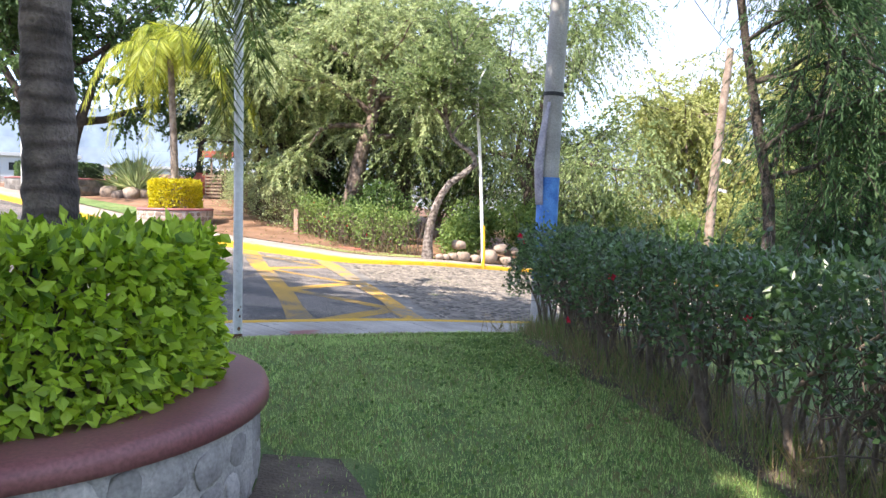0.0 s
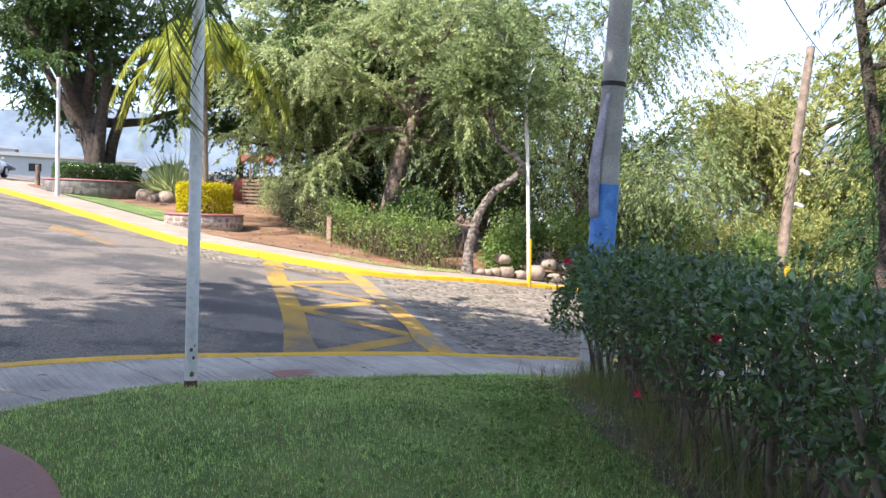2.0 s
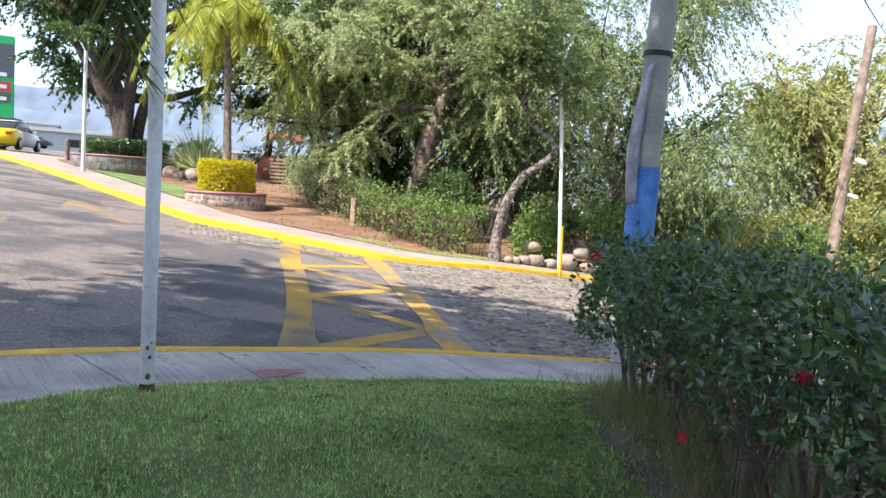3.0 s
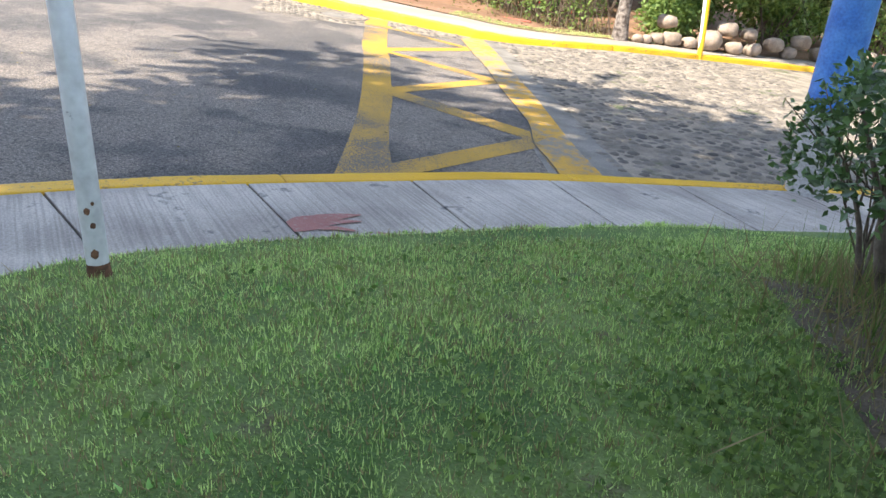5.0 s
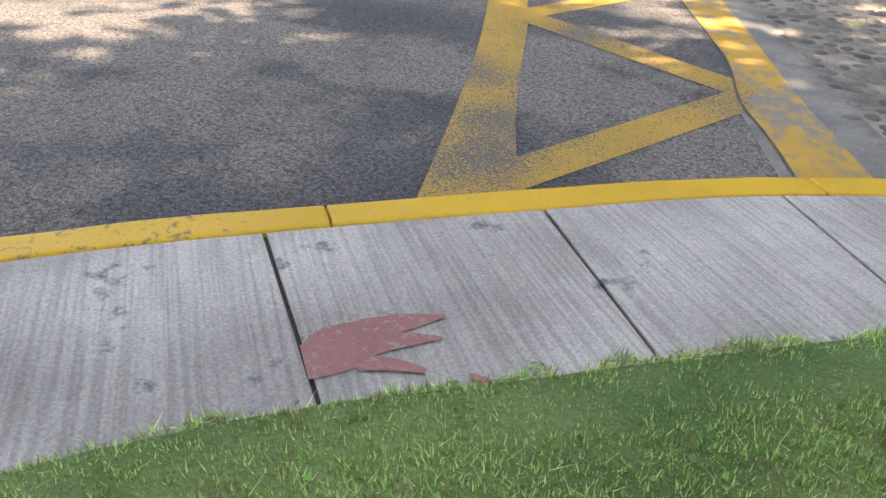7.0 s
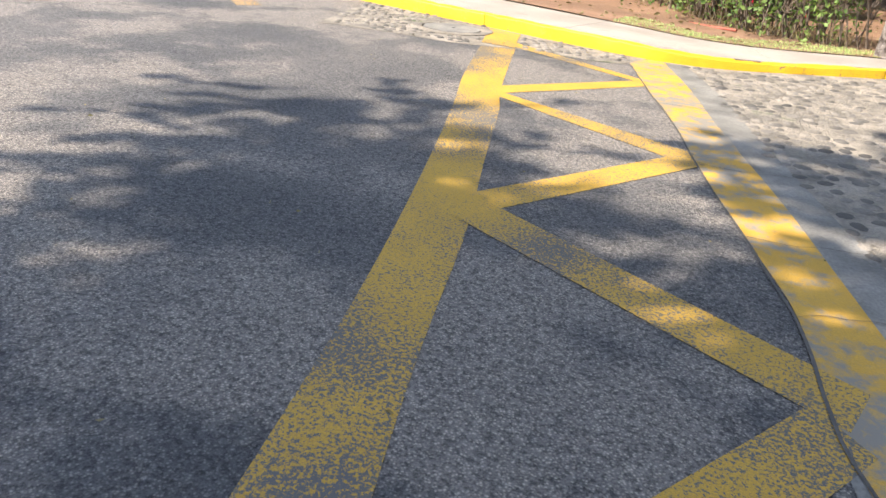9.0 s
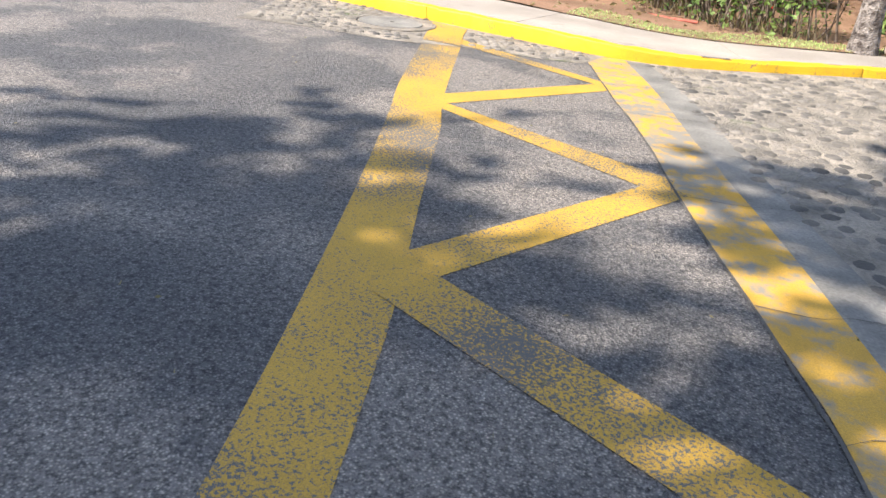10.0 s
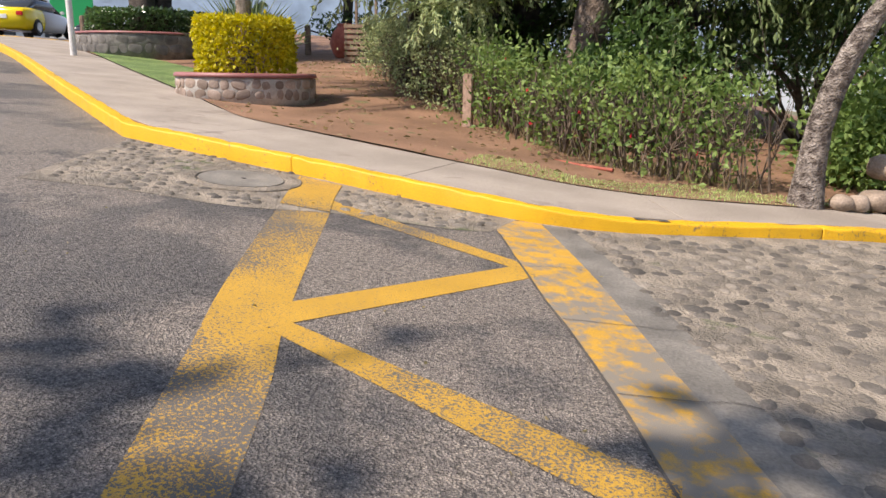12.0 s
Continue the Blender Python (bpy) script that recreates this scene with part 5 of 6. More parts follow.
# rock garden bed
rb = (-13.9, 31.6)
for k in range(11):
    a = k * 0.57
    x, y = rb[0] + 0.95 * math.cos(a), rb[1] + 0.8 * math.sin(a)
    s = rng.uniform(0.22, 0.4)
    ob = new("rock", shapes[k % 6])
    ob.matrix_basis = Matrix.Translation((x, y, F(x, y) + s * 0.6)) @ Matrix.Rotation(a, 4, "Z") @ Matrix.Diagonal((s, s, s * 0.85, 1))
    tagged(ob, "pale pinkish rock edging the planted bed", "stone", "rocks round the bed")


def spiky(x, y, z, n, length, leaf, label, seed, width=0.035):
    rng = np.random.default_rng(seed)
    top = tagged(new("grass_clump"), label, "plant")
    top.location = (x, y, z)
    for g in range(3):
        d = rng.standard_normal((n // 3, 3))
        d[:, 2] = np.abs(d[:, 2]) * 1.2 + 0.25
        v, f = leaf_cards(np.c_[rng.normal(0, 0.1, (n // 3, 2)), np.full(n // 3, 0.0)], d, length, length * width, rng)
        part("blade_tuft", mesh_from("tuft", v, f, leaf), leaf, top)
    return top


spiky(rb[0] + 0.3, rb[1], F(*rb) + 0.3, 300, 1.6, LEAF_GREY, "spiky grey-green ornamental grass in the rock bed", 5)
spiky(rb[0] - 0.5, rb[1] + 0.2, F(*rb) + 0.3, 200, 0.9, LEAF_MID, "spiky green plant in the rock bed", 6, 0.06)
palm(-14.6, 33.2, F(-14.6, 33.2), 1.0, 0.09, (0.1, 0), 16, 1.7, LEAF_PALM, "young bright green palm beside the rock bed", 61, 0.8, (0.4, 1.3))
palm(-9.9, 38.0, F(-9.9, 38.0), 1.2, 0.10, (0.1, 0), 14, 1.9, LEAF_MID, "low palm in the park shade", 62, 0.8, (0.4, 1.3))

# wooden stub post and edging in the hedge
st = tagged(new("stub_post"), "short weathered pinkish wooden stub post before the hedge", "post")
st.location = (-4.8, 23.2, F(-4.8, 23.2))
boxed("post", 0, 0, 0, 0.15, 0.13, 0.85, surface("pinkish_wood", (0.33, 0.22, 0.16), (0.45, 0.32, 0.25), 0.9, 6, 40, 0.5, 0.005), st, "", 0.015)
pe = tagged(new("edging_pipe"), "reddish plastic pipe lying before the hedge", "pipe")
pe.location = (-2.9, 21.3, F(-2.9, 21.3) + 0.09)
part("pipe", mesh_from("pipe", *tube([(-0.4, 0.2, 0.0), (0, 0, -0.03), (0.45, -0.2, -0.05)], 0.022, 10), RED_SIGN, True), RED_SIGN, pe)

# utility pole fittings
part("strap", mesh_from("strap", *tube([(0.088, 0, 3.50), (0.091, 0, 3.56)], [0.160, 0.160], 18), CABLE, True), CABLE, bp, "black metal strap")
BANNER = surface("faded_banner", (0.22, 0.21, 0.26), (0.42, 0.40, 0.44), 0.6, 4, 30, 0.2, 0.004, c=(0.55, 0.5, 0.25), c_scale=5, c_at=0.66)
ang = np.linspace(2.2, 4.2, 12)
zz = np.linspace(1.85, 3.4, 16)
bv = [(0.0 + 0.026 * z + (0.185 + 0.05 * math.sin((z - 1.85) * 2.0)) * math.cos(a) * (0.55 + 0.45 * min(1, (3.6 - z) * 0.9)), (0.185 + 0.01 * math.sin(z * 5 + a)) * math.sin(a), z) for z in zz for a in ang]
banner = part("banner", mesh_from("banner", bv, grid_faces(16, 12), BANNER, True), BANNER, bp, "faded torn plastic banner wrapped round it")
sol = banner.modifiers.new("thickness", "SOLIDIFY")
sol.thickness = 0.004

# rust and holes at the foot of the thin pole
patch("kerb_chip", [(-2.08, 18.40), (-1.95, 18.45), (-1.80, 18.50)], [(-2.11, 18.47), (-1.98, 18.50), (-1.84, 18.57)], lambda x, y: road_z(x, y) + far_rise(x) + 0.010, GROUT, 0.0, "dark broken chip in the yellow kerb", 8, 2)
RUST = surface("rust", (0.10, 0.05, 0.03), (0.22, 0.11, 0.06), 0.9, 30, 90, 0.6, 0.003)
sp = [o for o in scene.objects if o.name.startswith("sign_pole")][0]
part("rusty_foot", mesh_from("rusty_foot", *tube([(0, 0, -0.02), (0, 0, 0.03), (0, 0, 0.07)], [0.054, 0.048, 0.045], 14), RUST, True), RUST, sp, "rusted foot")
for a, z, s in ((-1.15, 0.3, 0.014), (-0.80, 0.24, 0.012), (-1.00, 0.12, 0.018), (-0.60, 0.33, 0.008)):
    bm = bmesh.new()
    bmesh.ops.create_icosphere(bm, subdivisions=1, radius=s)
    bmesh.ops.scale(bm, verts=bm.verts, vec=(1, 0.5, 1.3))
    bmesh.ops.rotate(bm, verts=bm.verts, matrix=Matrix.Rotation(a + math.pi / 2, 3, "Z"))
    bmesh.ops.translate(bm, verts=bm.verts, vec=(0.0425 * math.cos(a), 0.0425 * math.sin(a), z))
    part("rust_hole", bm, RUST, sp)


# cables and the wooden pole's fittings
def cable(a, b, sag, r=0.012):
    f = np.linspace(0, 1, 20)[:, None]
    p = np.array(a) * (1 - f) + np.array(b) * f - np.array([0, 0, sag]) * 4 * f * (1 - f)
    top = tagged(new("cable"), "thin black overhead cable between poles", "cable")
    part("wire", mesh_from("wire", *tube(p, r, 5), CABLE, True), CABLE, top)


cable((10.1, 25, wz + 7.6), (1.9, 11.3, bz + 8.0), 0.5)
cable((10.1, 25, wz + 7.2), (30, 50, 6), 0.6)
cable((9.9, 25, wz + 7.3), (7.2, 22.5, -1.3), 0.0, 0.01)
for h in (3.4, 4.4):
    part("band", mesh_from("band", *tube([(0.13 * h, 0, h), (0.135 * h, 0, h + 0.07)], [0.165, 0.165], 14), WHITE_PAINT, True), WHITE_PAINT, wp, "pale metal band")
boxed("marker_plate", 0.16, -0.19, 1.25, 0.16, 0.02, 0.3, YELLOW_PAINT, wp, "small yellow plate")


# parked car with a yellow and white body
GLASS = plain("dark_glass", (0.03, 0.035, 0.04), 0.08)
TYRE = plain("tyre", (0.02, 0.02, 0.02), 0.8)
RIM = plain("wheel_rim", (0.45, 0.46, 0.48), 0.35, 0.6)
CAR_WHITE = plain("white_car_paint", (0.72, 0.72, 0.72), 0.25)
CAR_YELLOW = plain("yellow_car_paint", (0.80, 0.62, 0.01), 0.25)
LAMP_RED = plain("tail_lamp_red", (0.5, 0.02, 0.02), 0.2)


def car(x, y, z, turn, label, front, rear, roof_rack=False):
    top = tagged(new("car"), label, "car")
    top.matrix_basis = Matrix.Translation((x, y, z)) @ Matrix.Rotation(turn, 4, "Z")
    W = 0.86

    def loft(name, stations, mat, lab=""):
        bm = bmesh.new()
        rows = []
        for px, half, z0, z1, tuck in stations:
            rows.append([bm.verts.new((px, sy * w, zz)) for sy, w, zz in ((-1, half * 0.93, z0), (-1, half, z0 + (z1 - z0) * 0.35), (-1, half * 0.985, z0 + (z1 - z0) * 0.75), (-1, half * tuck, z1), (1, half * tuck, z1), (1, half * 0.985, z0 + (z1 - z0) * 0.75), (1, half, z0 + (z1 - z0) * 0.35), (1, half * 0.93, z0))])
        for a, b in zip(rows, rows[1:]):
            for k in range(8):
                bm.faces.new([a[k], a[(k + 1) % 8], b[(k + 1) % 8], b[k]])
        bm.faces.new(rows[0])
        bm.faces.new(list(reversed(rows[-1])))
        bmesh.ops.recalc_face_normals(bm, faces=bm.faces)
        bmesh.ops.bevel(bm, geom=bm.edges[:], offset=0.03, segments=2, affect="EDGES")
        return part(name, bm, mat, top, lab, True)

    loft("rear_body", [(-2.2, 0.74, 0.32, 0.80, 0.92), (-2.12, W * 0.95, 0.25, 0.98, 0.9), (-1.5, W, 0.22, 1.0, 0.9), (-0.7, W, 0.22, 0.96, 0.92)], rear, "rear half of the body")
    loft("front_body", [(-0.7, W, 0.22, 0.955, 0.92), (0.9, W, 0.22, 0.92, 0.9), (1.7, W * 0.97, 0.24, 0.82, 0.86), (2.2, 0.7, 0.3, 0.62, 0.9)], front, "front half of the body")
    loft("cabin_glass", [(-1.65, 0.72, 0.95, 1.0, 0.9), (-1.05, 0.74, 0.93, 1.38, 0.8), (0.2, 0.74, 0.93, 1.40, 0.8), (1.05, 0.72, 0.9, 0.96, 0.9)], GLASS, "dark windows")
    loft("roof", [(-1.1, 0.6, 1.37, 1.42, 0.9), (-0.4, 0.62, 1.39, 1.46, 0.9), (0.3, 0.6, 1.38, 1.43, 0.9)], front)
    for px, py in ((-1.35, -0.8), (-1.35, 0.8), (1.35, -0.8), (1.35, 0.8)):
        bm = bmesh.new()
        bmesh.ops.create_cone(bm, cap_ends=True, segments=24, radius1=0.31, radius2=0.31, depth=0.2)
        bmesh.ops.rotate(bm, verts=bm.verts, matrix=Matrix.Rotation(math.pi / 2, 3, "X"))
        bmesh.ops.bevel(bm, geom=[e for e in bm.edges], offset=0.02, segments=2, affect="EDGES")
        bmesh.ops.translate(bm, verts=bm.verts, vec=(px, py, 0.31))
        wheel = part("wheel", bm, TYRE, top)
        bm = bmesh.new()
        bmesh.ops.create_cone(bm, cap_ends=True, segments=16, radius1=0.19, radius2=0.17, depth=0.03)
        bmesh.ops.rotate(bm, verts=bm.verts, matrix=Matrix.Rotation(math.pi / 2, 3, "X"))
        bmesh.ops.translate(bm, verts=bm.verts, vec=(px, py + math.copysign(0.11, py), 0.31))
        part("rim", bm, RIM, wheel)
    for sy in (-0.62, 0.62):
        boxed("tail_lamp", -2.17, sy, 0.68, 0.1, 0.24, 0.16, LAMP_RED, top, "", 0.02)
    boxed("number_plate", -2.215, 0, 0.58, 0.02, 0.34, 0.15, WHITE_PAINT, top, "", 0.004)
    boxed("mirror", 0.65, -0.93, 0.92, 0.12, 0.14, 0.12, front, top, "", 0.02)
    boxed("mirror", 0.65, 0.93, 0.92, 0.12, 0.14, 0.12, front, top, "", 0.02)
    if roof_rack:
        for sy in (-0.45, 0.45):
            boxed("rack_rail", -0.4, sy, 1.47, 1.1, 0.04, 0.05, CABLE, top)
        for k in range(3):
            boxed("rack_bar", -0.85 + k * 0.45, 0, 1.51, 0.04, 1.0, 0.03, CABLE, top)
    return top


tx, ty = -26.0, 36.3
car(tx, ty, float(road_z(tx, ty)) + 0.02, radians(110), "yellow and white saloon car with a black roof rack", CAR_WHITE, CAR_YELLOW, True)
DARK_RED = plain("dark_red_car_paint", (0.16, 0.02, 0.03), 0.25)
DARK_GREY = plain("dark_grey_car_paint", (0.05, 0.055, 0.065), 0.25)
car(-33.7, 43.5, float(road_z(-33.7, 0)) + 0.02, radians(35), "dark red car parked beyond the street", DARK_RED, DARK_RED)
car(-45.0, 62.0, float(road_z(-45.0, 0)) + 0.02, radians(20), "dark grey car parked beyond the street", DARK_GREY, DARK_GREY)

# bollards with a rope
for bx, by in ((-20.6, 33.0), (-18.6, 34.8), (-13.2, 34.6), (-11.9, 35.6)):
    bo = tagged(new("bollard"), "short dark wooden bollard with a rope between", "post", "row of bollards")
    bo.location = (bx, by, F(bx, by))
    part("post", mesh_from("bollard_post", *tube([(0, 0, 0), (0, 0, 0.5), (0, 0, 0.95), (0, 0, 1.0)], [0.11, 0.1, 0.1, 0.05], 12), PALLET, True), PALLET, bo)
ro = tagged(new("rope"), "slack dark rope between the wooden bollards", "rope")
part("strand", mesh_from("strand", *tube([(-13.2, 34.6, F(-13.2, 34.6) + 0.85), (-12.5, 35.1, F(-12.5, 35.1) + 0.6), (-11.9, 35.6, F(-11.9, 35.6) + 0.85)], 0.025, 8), CABLE, True), CABLE, ro)

# terracotta jar and low red cart behind the planter
jar = tagged(new("clay_jar"), "large reddish clay jar on the ground in the park", "pot")
jar.location = (-11.6, 34.0, F(-11.6, 34.0))
part("jar_body", mesh_from("jar_body", *tube([(0, 0, 0), (0, 0, 0.15), (0, 0, 0.5), (0, 0, 0.85), (0, 0, 1.0), (0, 0, 1.08)], [0.25, 0.38, 0.5, 0.38, 0.24, 0.28], 18), RED_SIGN, True), RED_SIGN, jar)

# cross street
cross_a = resample(catmull([(-85, 8), (-50, 21), (-33, 30), (-24.2, 32.5), (-23.2, 34.5), (-19.5, 39), (-8, 52)], 40), 60)
cross_b = resample(catmull([(-110, 40), (-70, 52), (-50, 60), (-40, 64), (-34, 68), (-28, 74), (-18, 86)], 40), 60)
tagged(strip("street_asphalt", cross_a, cross_b, 12, road_z, ASPHALT, 0.006), "grey asphalt cross street with parked cars", kind="structure")

# tall green price sign
GREEN_SIGN = plain("green_sign_panel", (0.01, 0.42, 0.12), 0.4)
GREY_SIGN = plain("dark_grey_sign_panel", (0.09, 0.10, 0.11), 0.4)
RED_PANEL = plain("red_sign_panel", (0.55, 0.04, 0.04), 0.4)
gs = tagged(new("price_sign"), "tall green roadside price sign with grey and red panels", "sign")
sxx, syy = -52.5, 67.5
gs.matrix_basis = Matrix.Translation((sxx, syy, float(road_z(sxx, syy)))) @ Matrix.Rotation(radians(38), 4, "Z")
boxed("sign_body", 0, 0, 0.4, 3.4, 0.6, 10, GREEN_SIGN, gs, "tall green painted sign body", 0.08)
boxed("base", 0, 0, 0, 3.9, 1.0, 0.6, WHITE_PAINT, gs, "white base", 0.03)
boxed("price_panel", 0.1, -0.31, 4.0, 2.6, 0.04, 1.0, GREY_SIGN, gs)
boxed("price_panel", 0.1, -0.31, 5.1, 2.6, 0.04, 0.9, RED_PANEL, gs, "red panel")
boxed("price_panel", 0.1, -0.31, 6.4, 3.2, 0.04, 3.2, GREY_SIGN, gs)
for k in range(3):
    boxed("price_digits", 0.3, -0.34, 4.2 + k * 1.15, 1.5, 0.01, 0.36, WHITE_PAINT, gs, "", 0.0)

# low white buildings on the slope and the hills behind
# distance haze is mixed into the wall and roof colours
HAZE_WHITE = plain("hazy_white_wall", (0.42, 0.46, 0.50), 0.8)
HAZE_ROOF = plain("hazy_pale_roof", (0.46, 0.48, 0.50), 0.8)
for x, y, w, d, h, a in ((-78, 100, 46, 10, 3.2, 0.55), (-120, 120, 60, 14, 4.0, 0.6), (-60, 132, 60, 12, 3.6, 0.3), (-10, 120, 50, 12, 4, 0.05), (30, 110, 36, 12, 4, -0.2)):
    b = tagged(new("building"), "long low white building on the far slope, haze tinted into its colour", "building")
    b.matrix_basis = Matrix.Translation((x, y, float(road_z(x, y)) - 1.3)) @ Matrix.Rotation(a, 4, "Z")
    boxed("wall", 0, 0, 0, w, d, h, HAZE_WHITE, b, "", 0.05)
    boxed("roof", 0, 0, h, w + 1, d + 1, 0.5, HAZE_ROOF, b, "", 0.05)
    for k in range(int(w / 5)):
        boxed("window", -w / 2 + 3 + k * 5, -d / 2 - 0.03, 1.2, 1.6, 0.08, 1.1, GLASS, b, "", 0.0)
# blue-grey aerial haze is painted into the hill colour
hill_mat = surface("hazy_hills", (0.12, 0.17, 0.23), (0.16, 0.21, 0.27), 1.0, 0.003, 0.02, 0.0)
hills = []
n = 180
for layer, dist, hh in ((0, 2600, 460), (1, 1900, 190)):
    a = np.linspace(0, 2 * np.pi, n)
    top = np.array([hh * (0.65 + 0.5 * noise.noise((math.cos(q) * 2.2, math.sin(q) * 2.2, layer * 9)) + 0.12 * noise.noise((math.cos(q) * 11, math.sin(q) * 11, layer))) for q in a])
    pts = np.concatenate([np.c_[dist * np.cos(a), dist * np.sin(a), np.full(n, -90.0)], np.c_[dist * 1.06 * np.cos(a), dist * 1.06 * np.sin(a), top], np.c_[dist * 1.5 * np.cos(a), dist * 1.5 * np.sin(a), top * 0.2]])
    hills.append((pts, grid_faces(3, n)))
tagged(new("distant_hills", mesh_from("distant_hills", *join(hills), hill_mat, True)), "hills on the horizon with blue-grey haze painted into their colour", kind="structure")

# lake seen through the trees
WATER = plain("lake_water", (0.30, 0.36, 0.42), 0.25)
lake = new("lake", mesh_from("lake", [(-600, 130, -1.5), (600, 130, -1.5), (1500, 1900, -1.5), (-1500, 1900, -1.5)], [(0, 1, 2, 3)], WATER))
tagged(lake, "pale blue lake water beyond the trees", kind="structure")

# grass
rng = np.random.default_rng(5)
tuft = rng.uniform(0, 1, (257, 251))


def blades(n, xs, ys, keep, height, length, width, mat, name, label, tilt=0.5):
    x, y = rng.uniform(*xs, n), rng.uniform(*ys, n)
    k = keep(x, y)
    x, y = x[k], y[k]
    k = rng.uniform(0, 1, len(x)) < 0.6 + 0.4 * tuft[(x * 26).astype(int) % 257, (y * 26).astype(int) % 251]
    x, y = x[k], y[k]
    m = len(x)
    z = height(x, y)
    patchy = np.array([noise.noise((a * 1.3, b * 1.3, 1.0)) for a, b in zip(x[::1], y[::1])]) if m < 60000 else 0.6 * np.sin(x * 3.1 + 1.7 * np.sin(y * 2.3)) * np.sin(y * 2.7 + 1.3 * np.sin(x * 1.9))
    L = length * rng.uniform(0.5, 1.3, m) * (0.75 + 0.5 * tuft[(x * 26).astype(int) % 257, (y * 26).astype(int) % 251]) * (1 + 0.25 * patchy)
    a = rng.uniform(0, 6.283, m)
    b = rng.uniform(0, 6.283, m)
    lean = np.abs(rng.normal(0, tilt, m))
    sx, sy = np.cos(a) * width / 2, np.sin(a) * width / 2
    base = np.c_[x, y, z]
    v = np.stack([base - np.c_[sx, sy, np.zeros(m)], base + np.c_[sx, sy, np.zeros(m)], base + np.c_[np.cos(b) * lean * L, np.sin(b) * lean * L, L * np.sqrt(np.clip(1 - lean ** 2, 0.15, 1))]], 1).reshape(-1, 3)
    return stuff(new(name, mesh_from(name, v, np.arange(3 * m).reshape(-1, 3), mat)), label)


def on_lawn(x, y):
    d = np.hypot(x - PX, y - PY)
    back = np.interp(x, nb[:, 0], nb[:, 1])
    bare = np.hypot((x + 0.45) / 0.7, (y - 3.0) / 1.1) < 0.55 + 0.12 * np.sin(x * 9) * np.sin(y * 7)
    bed = (x > np.interp(y, [0.6, 2, 3.9, 5.2, 6.5, 8.3], [2.1, 1.95, 1.65, 1.33, 0.98, 0.88]) + 0.08 * np.sin(y * 9)) & (y < 8.2)
    bed &= rng.uniform(0, 1, len(x)) < 0.8
    return ~bed & (y < back + 0.04 + 0.05 * np.sin(x * 17 + 2 * np.sin(x * 7)) * np.sin(x * 5.3)) & (d > 1.2) & ~(bare & (rng.uniform(0, 1, len(x)) < 0.9))


blades(700000, (-3.4, 2.6), (0.8, 9.7), on_lawn, near_z, 0.034, 0.0075, GRASS_BLADE, "lawn_grass", "short green clipped lawn grass", 0.9)
blades(16000, (-3.0, 2.0), (1.0, 9.4), lambda x, y: on_lawn(x, y) & (np.sin(x * 5.3 + 2 * np.sin(y * 3.1)) * np.sin(y * 4.7 + 1.5 * np.sin(x * 2.9)) > 0.25), near_z, 0.034, 0.03, LEAF_CLOVER, "clover", "broad-leaved weeds in clumps among the lawn grass", 1.3)
def in_drift(x, y):
    w = np.sin(x * 9.1 + 2.2 * np.sin(y * 5.3)) * np.sin(y * 8.3 + 1.9 * np.sin(x * 6.1)) + 0.5 * np.sin(x * 23 + y * 17)
    return on_lawn(x, y) & (w > 0.35)


blades(150000, (-2.6, 1.7), (1.2, 9.4), in_drift, near_z, 0.040, 0.006, GRASS_BLADE, "wiry_grass", "longer wiry tufts of grass in the lawn", 1.2)
blades(90000, (-2.6, 1.6), (1.2, 8.9), on_lawn, near_z, 0.045, 0.007, DRY, "dry_blades", "dry straw-coloured blades among the lawn grass", 1.0)
blades(60000, (-15.5, -3), (19.6, 26), lambda x, y: (y > back_y(x) + 0.02) & ((y < back_y(x) + 0.4 + 0.35 * np.sin(x * 2.3)) & (x > -4) | (x < -9.4) & (y < back_y(x) + 3.5)), park_z, 0.032, 0.012, GRASS_BLADE, "verge_grass", "thin green grass beside the far pavement")
blades(26000, (-4.0, 0.2), (19.6, 21.4), lambda x, y: (y > back_y(x) + 0.02) & (y < back_y(x) + 0.75 + 0.2 * np.sin(x * 3)), park_z, 0.032, 0.012, GRASS_BLADE, "verge_grass", "green grass strip before the hedge")

patch("bare_soil_patch", [(-0.75, 2.3), (-0.62, 3.0), (-0.70, 3.6)], [(-0.25, 2.45), (-0.10, 3.0), (-0.30, 3.55)], near_z, BARE, 0.016, "bare brown soil beside the planter")

patch("hedge_bed", [(2.1, 0.6), (1.95, 2.0), (1.65, 3.9), (1.33, 5.2), (0.98, 6.5), (0.86, 8.3)], [(3.2, 0.6), (3.0, 2.0), (2.7, 3.9), (2.4, 5.2), (2.1, 6.5), (1.9, 8.3)], near_z, BARE, 0.017, "dark bare soil with litter under the hedge")

def under_hedge(x, y):
    return np.abs(x - np.interp(y, [0.3, 2.0, 3.6, 5.2, 6.9, 8.55], [2.6, 2.42, 2.12, 1.80, 1.48, 1.38]) + 0.12) < 0.38 * rng.uniform(0.3, 1, len(x))


blades(17000, (0.6, 3.1), (0.6, 8.8), under_hedge, near_z, 0.26, 0.006, LEAF_MID, "tall_grass", "tall green grass growing under the hedge", 0.45)
blades(11000, (0.6, 3.1), (0.6, 8.8), under_hedge, near_z, 0.17, 0.005, DRY, "dry_tall_grass", "straw-coloured dead grass under the hedge", 0.5)
patch("park_lawn", [(-17.6, 29.9), (-15.9, 28.3), (-12.8, 25.6), (-9.75, 23.0)], [(-15.8, 30.2), (-14.0, 29.0), (-11.6, 27.2), (-10.1, 24.9)], park_z, TURF, 0.03, "green lawn between the pavement and the planters", 24, 6)
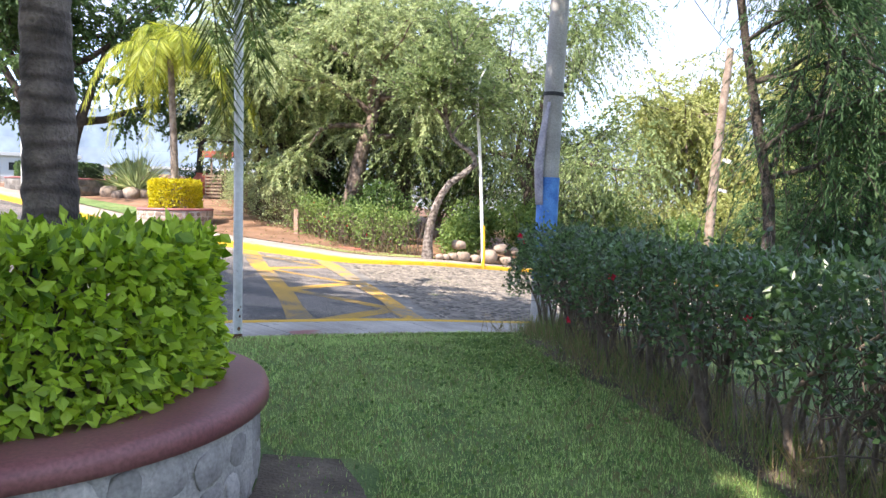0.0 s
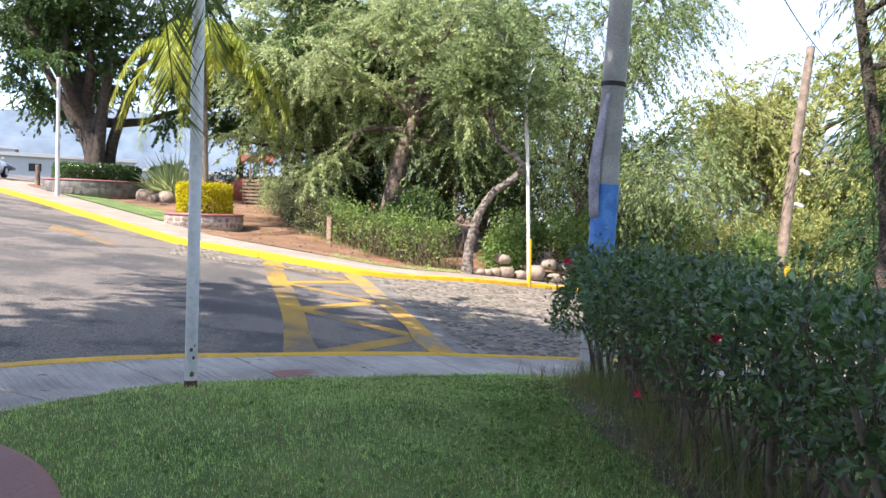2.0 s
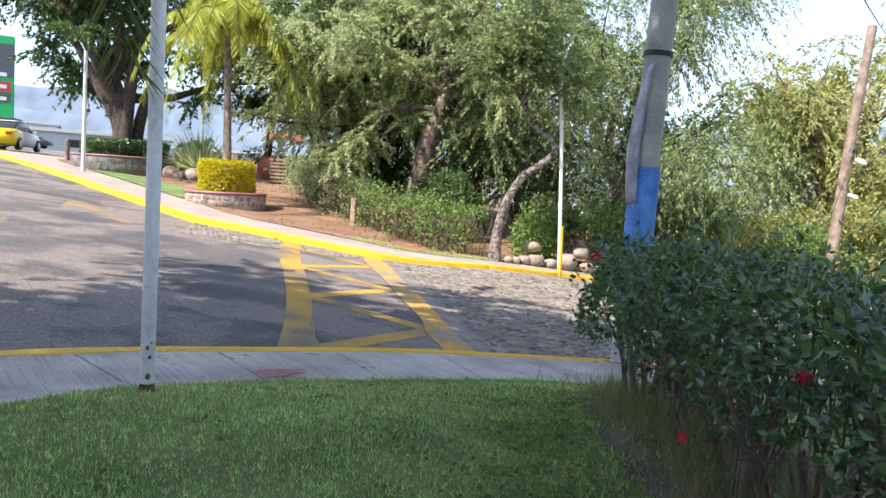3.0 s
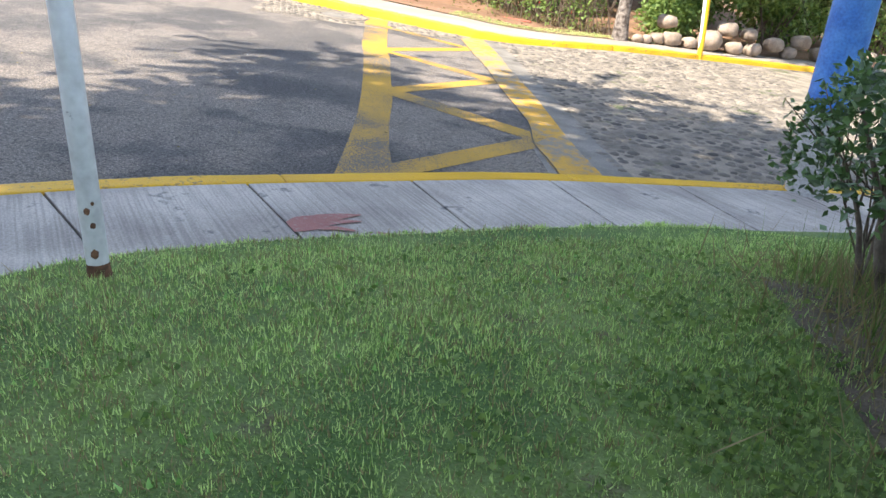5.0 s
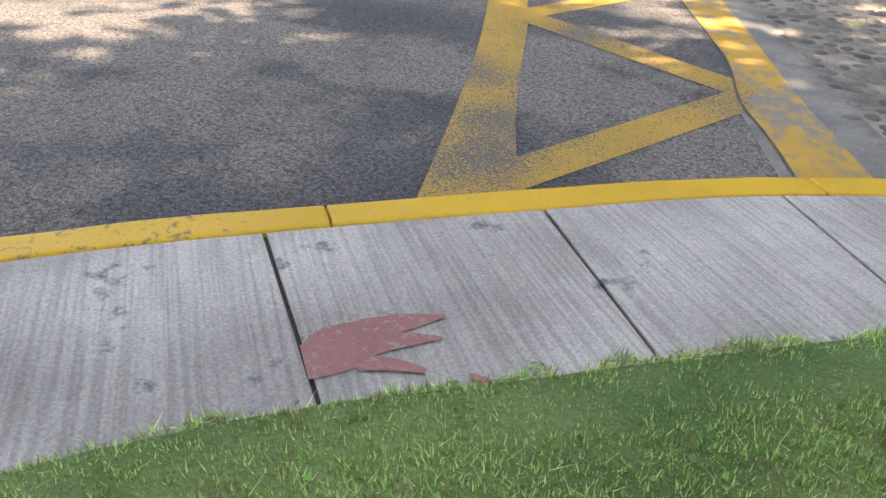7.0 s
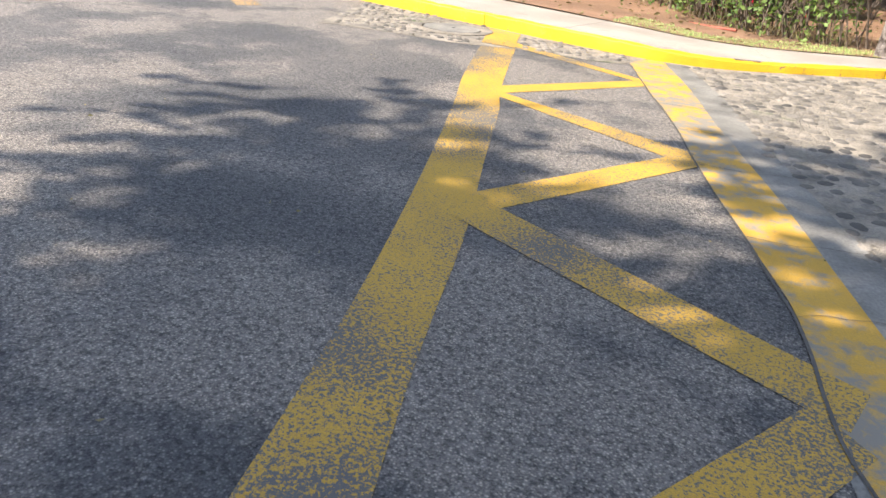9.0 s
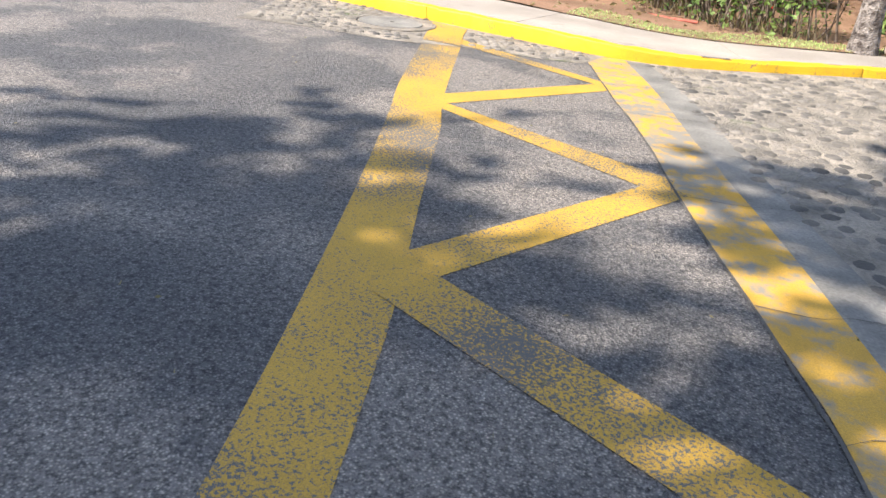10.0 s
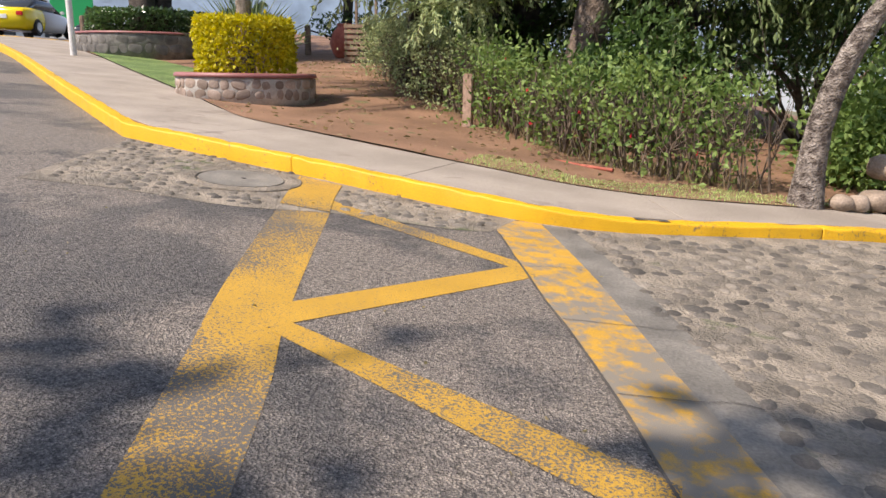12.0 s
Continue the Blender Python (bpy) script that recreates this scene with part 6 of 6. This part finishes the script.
blades(60000, (-17.5, -9.4), (22.8, 30), lambda x, y: (y > back_y(x) + 0.03) & (y < back_y(x) + 2.2), park_z, 0.035, 0.014, GRASS_BLADE, "park_grass", "sunlit green grass beside the far pavement")
EDGE_Y, EDGE_X = [10.56, 11.54, 12.3, 13.17, 14.5, 15.3, 16.58, 18.1], [-0.36, -0.77, -0.94, -1.29, -1.82, -2.10, -2.67, -3.27]
for cy, cl in ((12.35, 0.5), (13.1, 0.62), (14.25, 0.66), (15.1, 0.6), (15.9, 0.66), (16.8, 0.5)):
    cx0 = float(np.interp(cy, EDGE_Y, EDGE_X))
    q = [(cx0 + cl * f, cy + 0.22 * f + rng.uniform(-0.03, 0.03)) for f in np.linspace(0, 1, 6)]
    patch("crack", q, [(a + 0.003, b + 0.006) for a, b in q], road_z, GROUT, 0.0075, "dark crack across the painted strip", 10, 1)
q = [(x - 0.01 + rng.uniform(-0.012, 0.012), y) for x, y in zip(np.interp(np.linspace(10.6, 17.6, 24), EDGE_Y, EDGE_X), np.linspace(10.6, 17.6, 24))]
patch("crack", q, [(a + 0.016, b) for a, b in q], road_z, GROUT, 0.0075, "dark crack along the edge of the asphalt", 60, 1)

# broad weeds on the lawn
k = 9000
wx, wy = np.concatenate([rng.normal(0.75, 0.35, k // 2), rng.uniform(-1.6, 1.2, k // 2)]), np.concatenate([rng.normal(6.4, 1.1, k // 2), rng.uniform(2.0, 8.6, k // 2)])
clump = np.sin(wx * 5.1 + 2 * np.sin(wy * 2.1)) * np.sin(wy * 4.3 + 1.5 * np.sin(wx * 3)) > 0.25
kk = on_lawn(wx, wy) & (clump | (np.arange(k) < k // 3)) & (wx < 1.5)
wx, wy = wx[kk], wy[kk]
wp3 = np.c_[wx, wy, near_z(wx, wy) + 0.03]
stuff(new("lawn_weeds", mesh_from("lawn_weeds", *leaf_cards(wp3, np.c_[rng.standard_normal((len(wx), 2)), np.abs(rng.normal(0, 0.35, len(wx)))], 0.028, 0.021, rng), LEAF_MID)), "small broad-leaved weeds in the lawn")

# fallen leaves
def litter(n, xs, ys, keep, height, size, seed, label):
    r = np.random.default_rng(seed)
    x, y = r.uniform(*xs, n), r.uniform(*ys, n)
    q = keep(x, y)
    p = np.c_[x, y, height(x, y) + 0.015][q]
    d = np.c_[r.standard_normal((len(p), 2)), r.normal(0, 0.12, len(p))]
    stuff(new("leaf_litter", mesh_from("leaf_litter", *leaf_cards(p, d, size, size * 0.5, r), DRY)), label)


litter(2600, (-12, 0), (19.5, 33), lambda x, y: y > back_y(x) + 0.1, park_z, 0.09, 3, "dry fallen leaves on the bare soil")
litter(500, (0.5, 2.3), (1.5, 9), lambda x, y: x > 0.9 - (y - 6) * 0.05, near_z, 0.06, 4, "dry fallen leaves along the foot of the hedge")
litter(130, (-6, 1), (8, 19), lambda x, y: (y > np.interp(x, nk[:, 0], nk[:, 1])) & (y < np.interp(x, fk[:, 0], fk[:, 1])), lambda x, y: road_z(x, y) - 0.008, 0.03, 6, "few scattered small dry leaves on the road")

cobble_field("cobble_paving", "old river cobbles bedded in mortar, worn flat", right_of_line, (-2.9, 2.6, 10.6, 20.3), 0.15, COBBLE, 7, 0.017)
cobble_field("cobble_patch_paving", "rough uneven cobbles along the far kerb", in_patch, (-7.4, -3.0, 16.7, 19.1), 0.13, COBBLE, 8, 0.022, 150, (-5, 17.8))
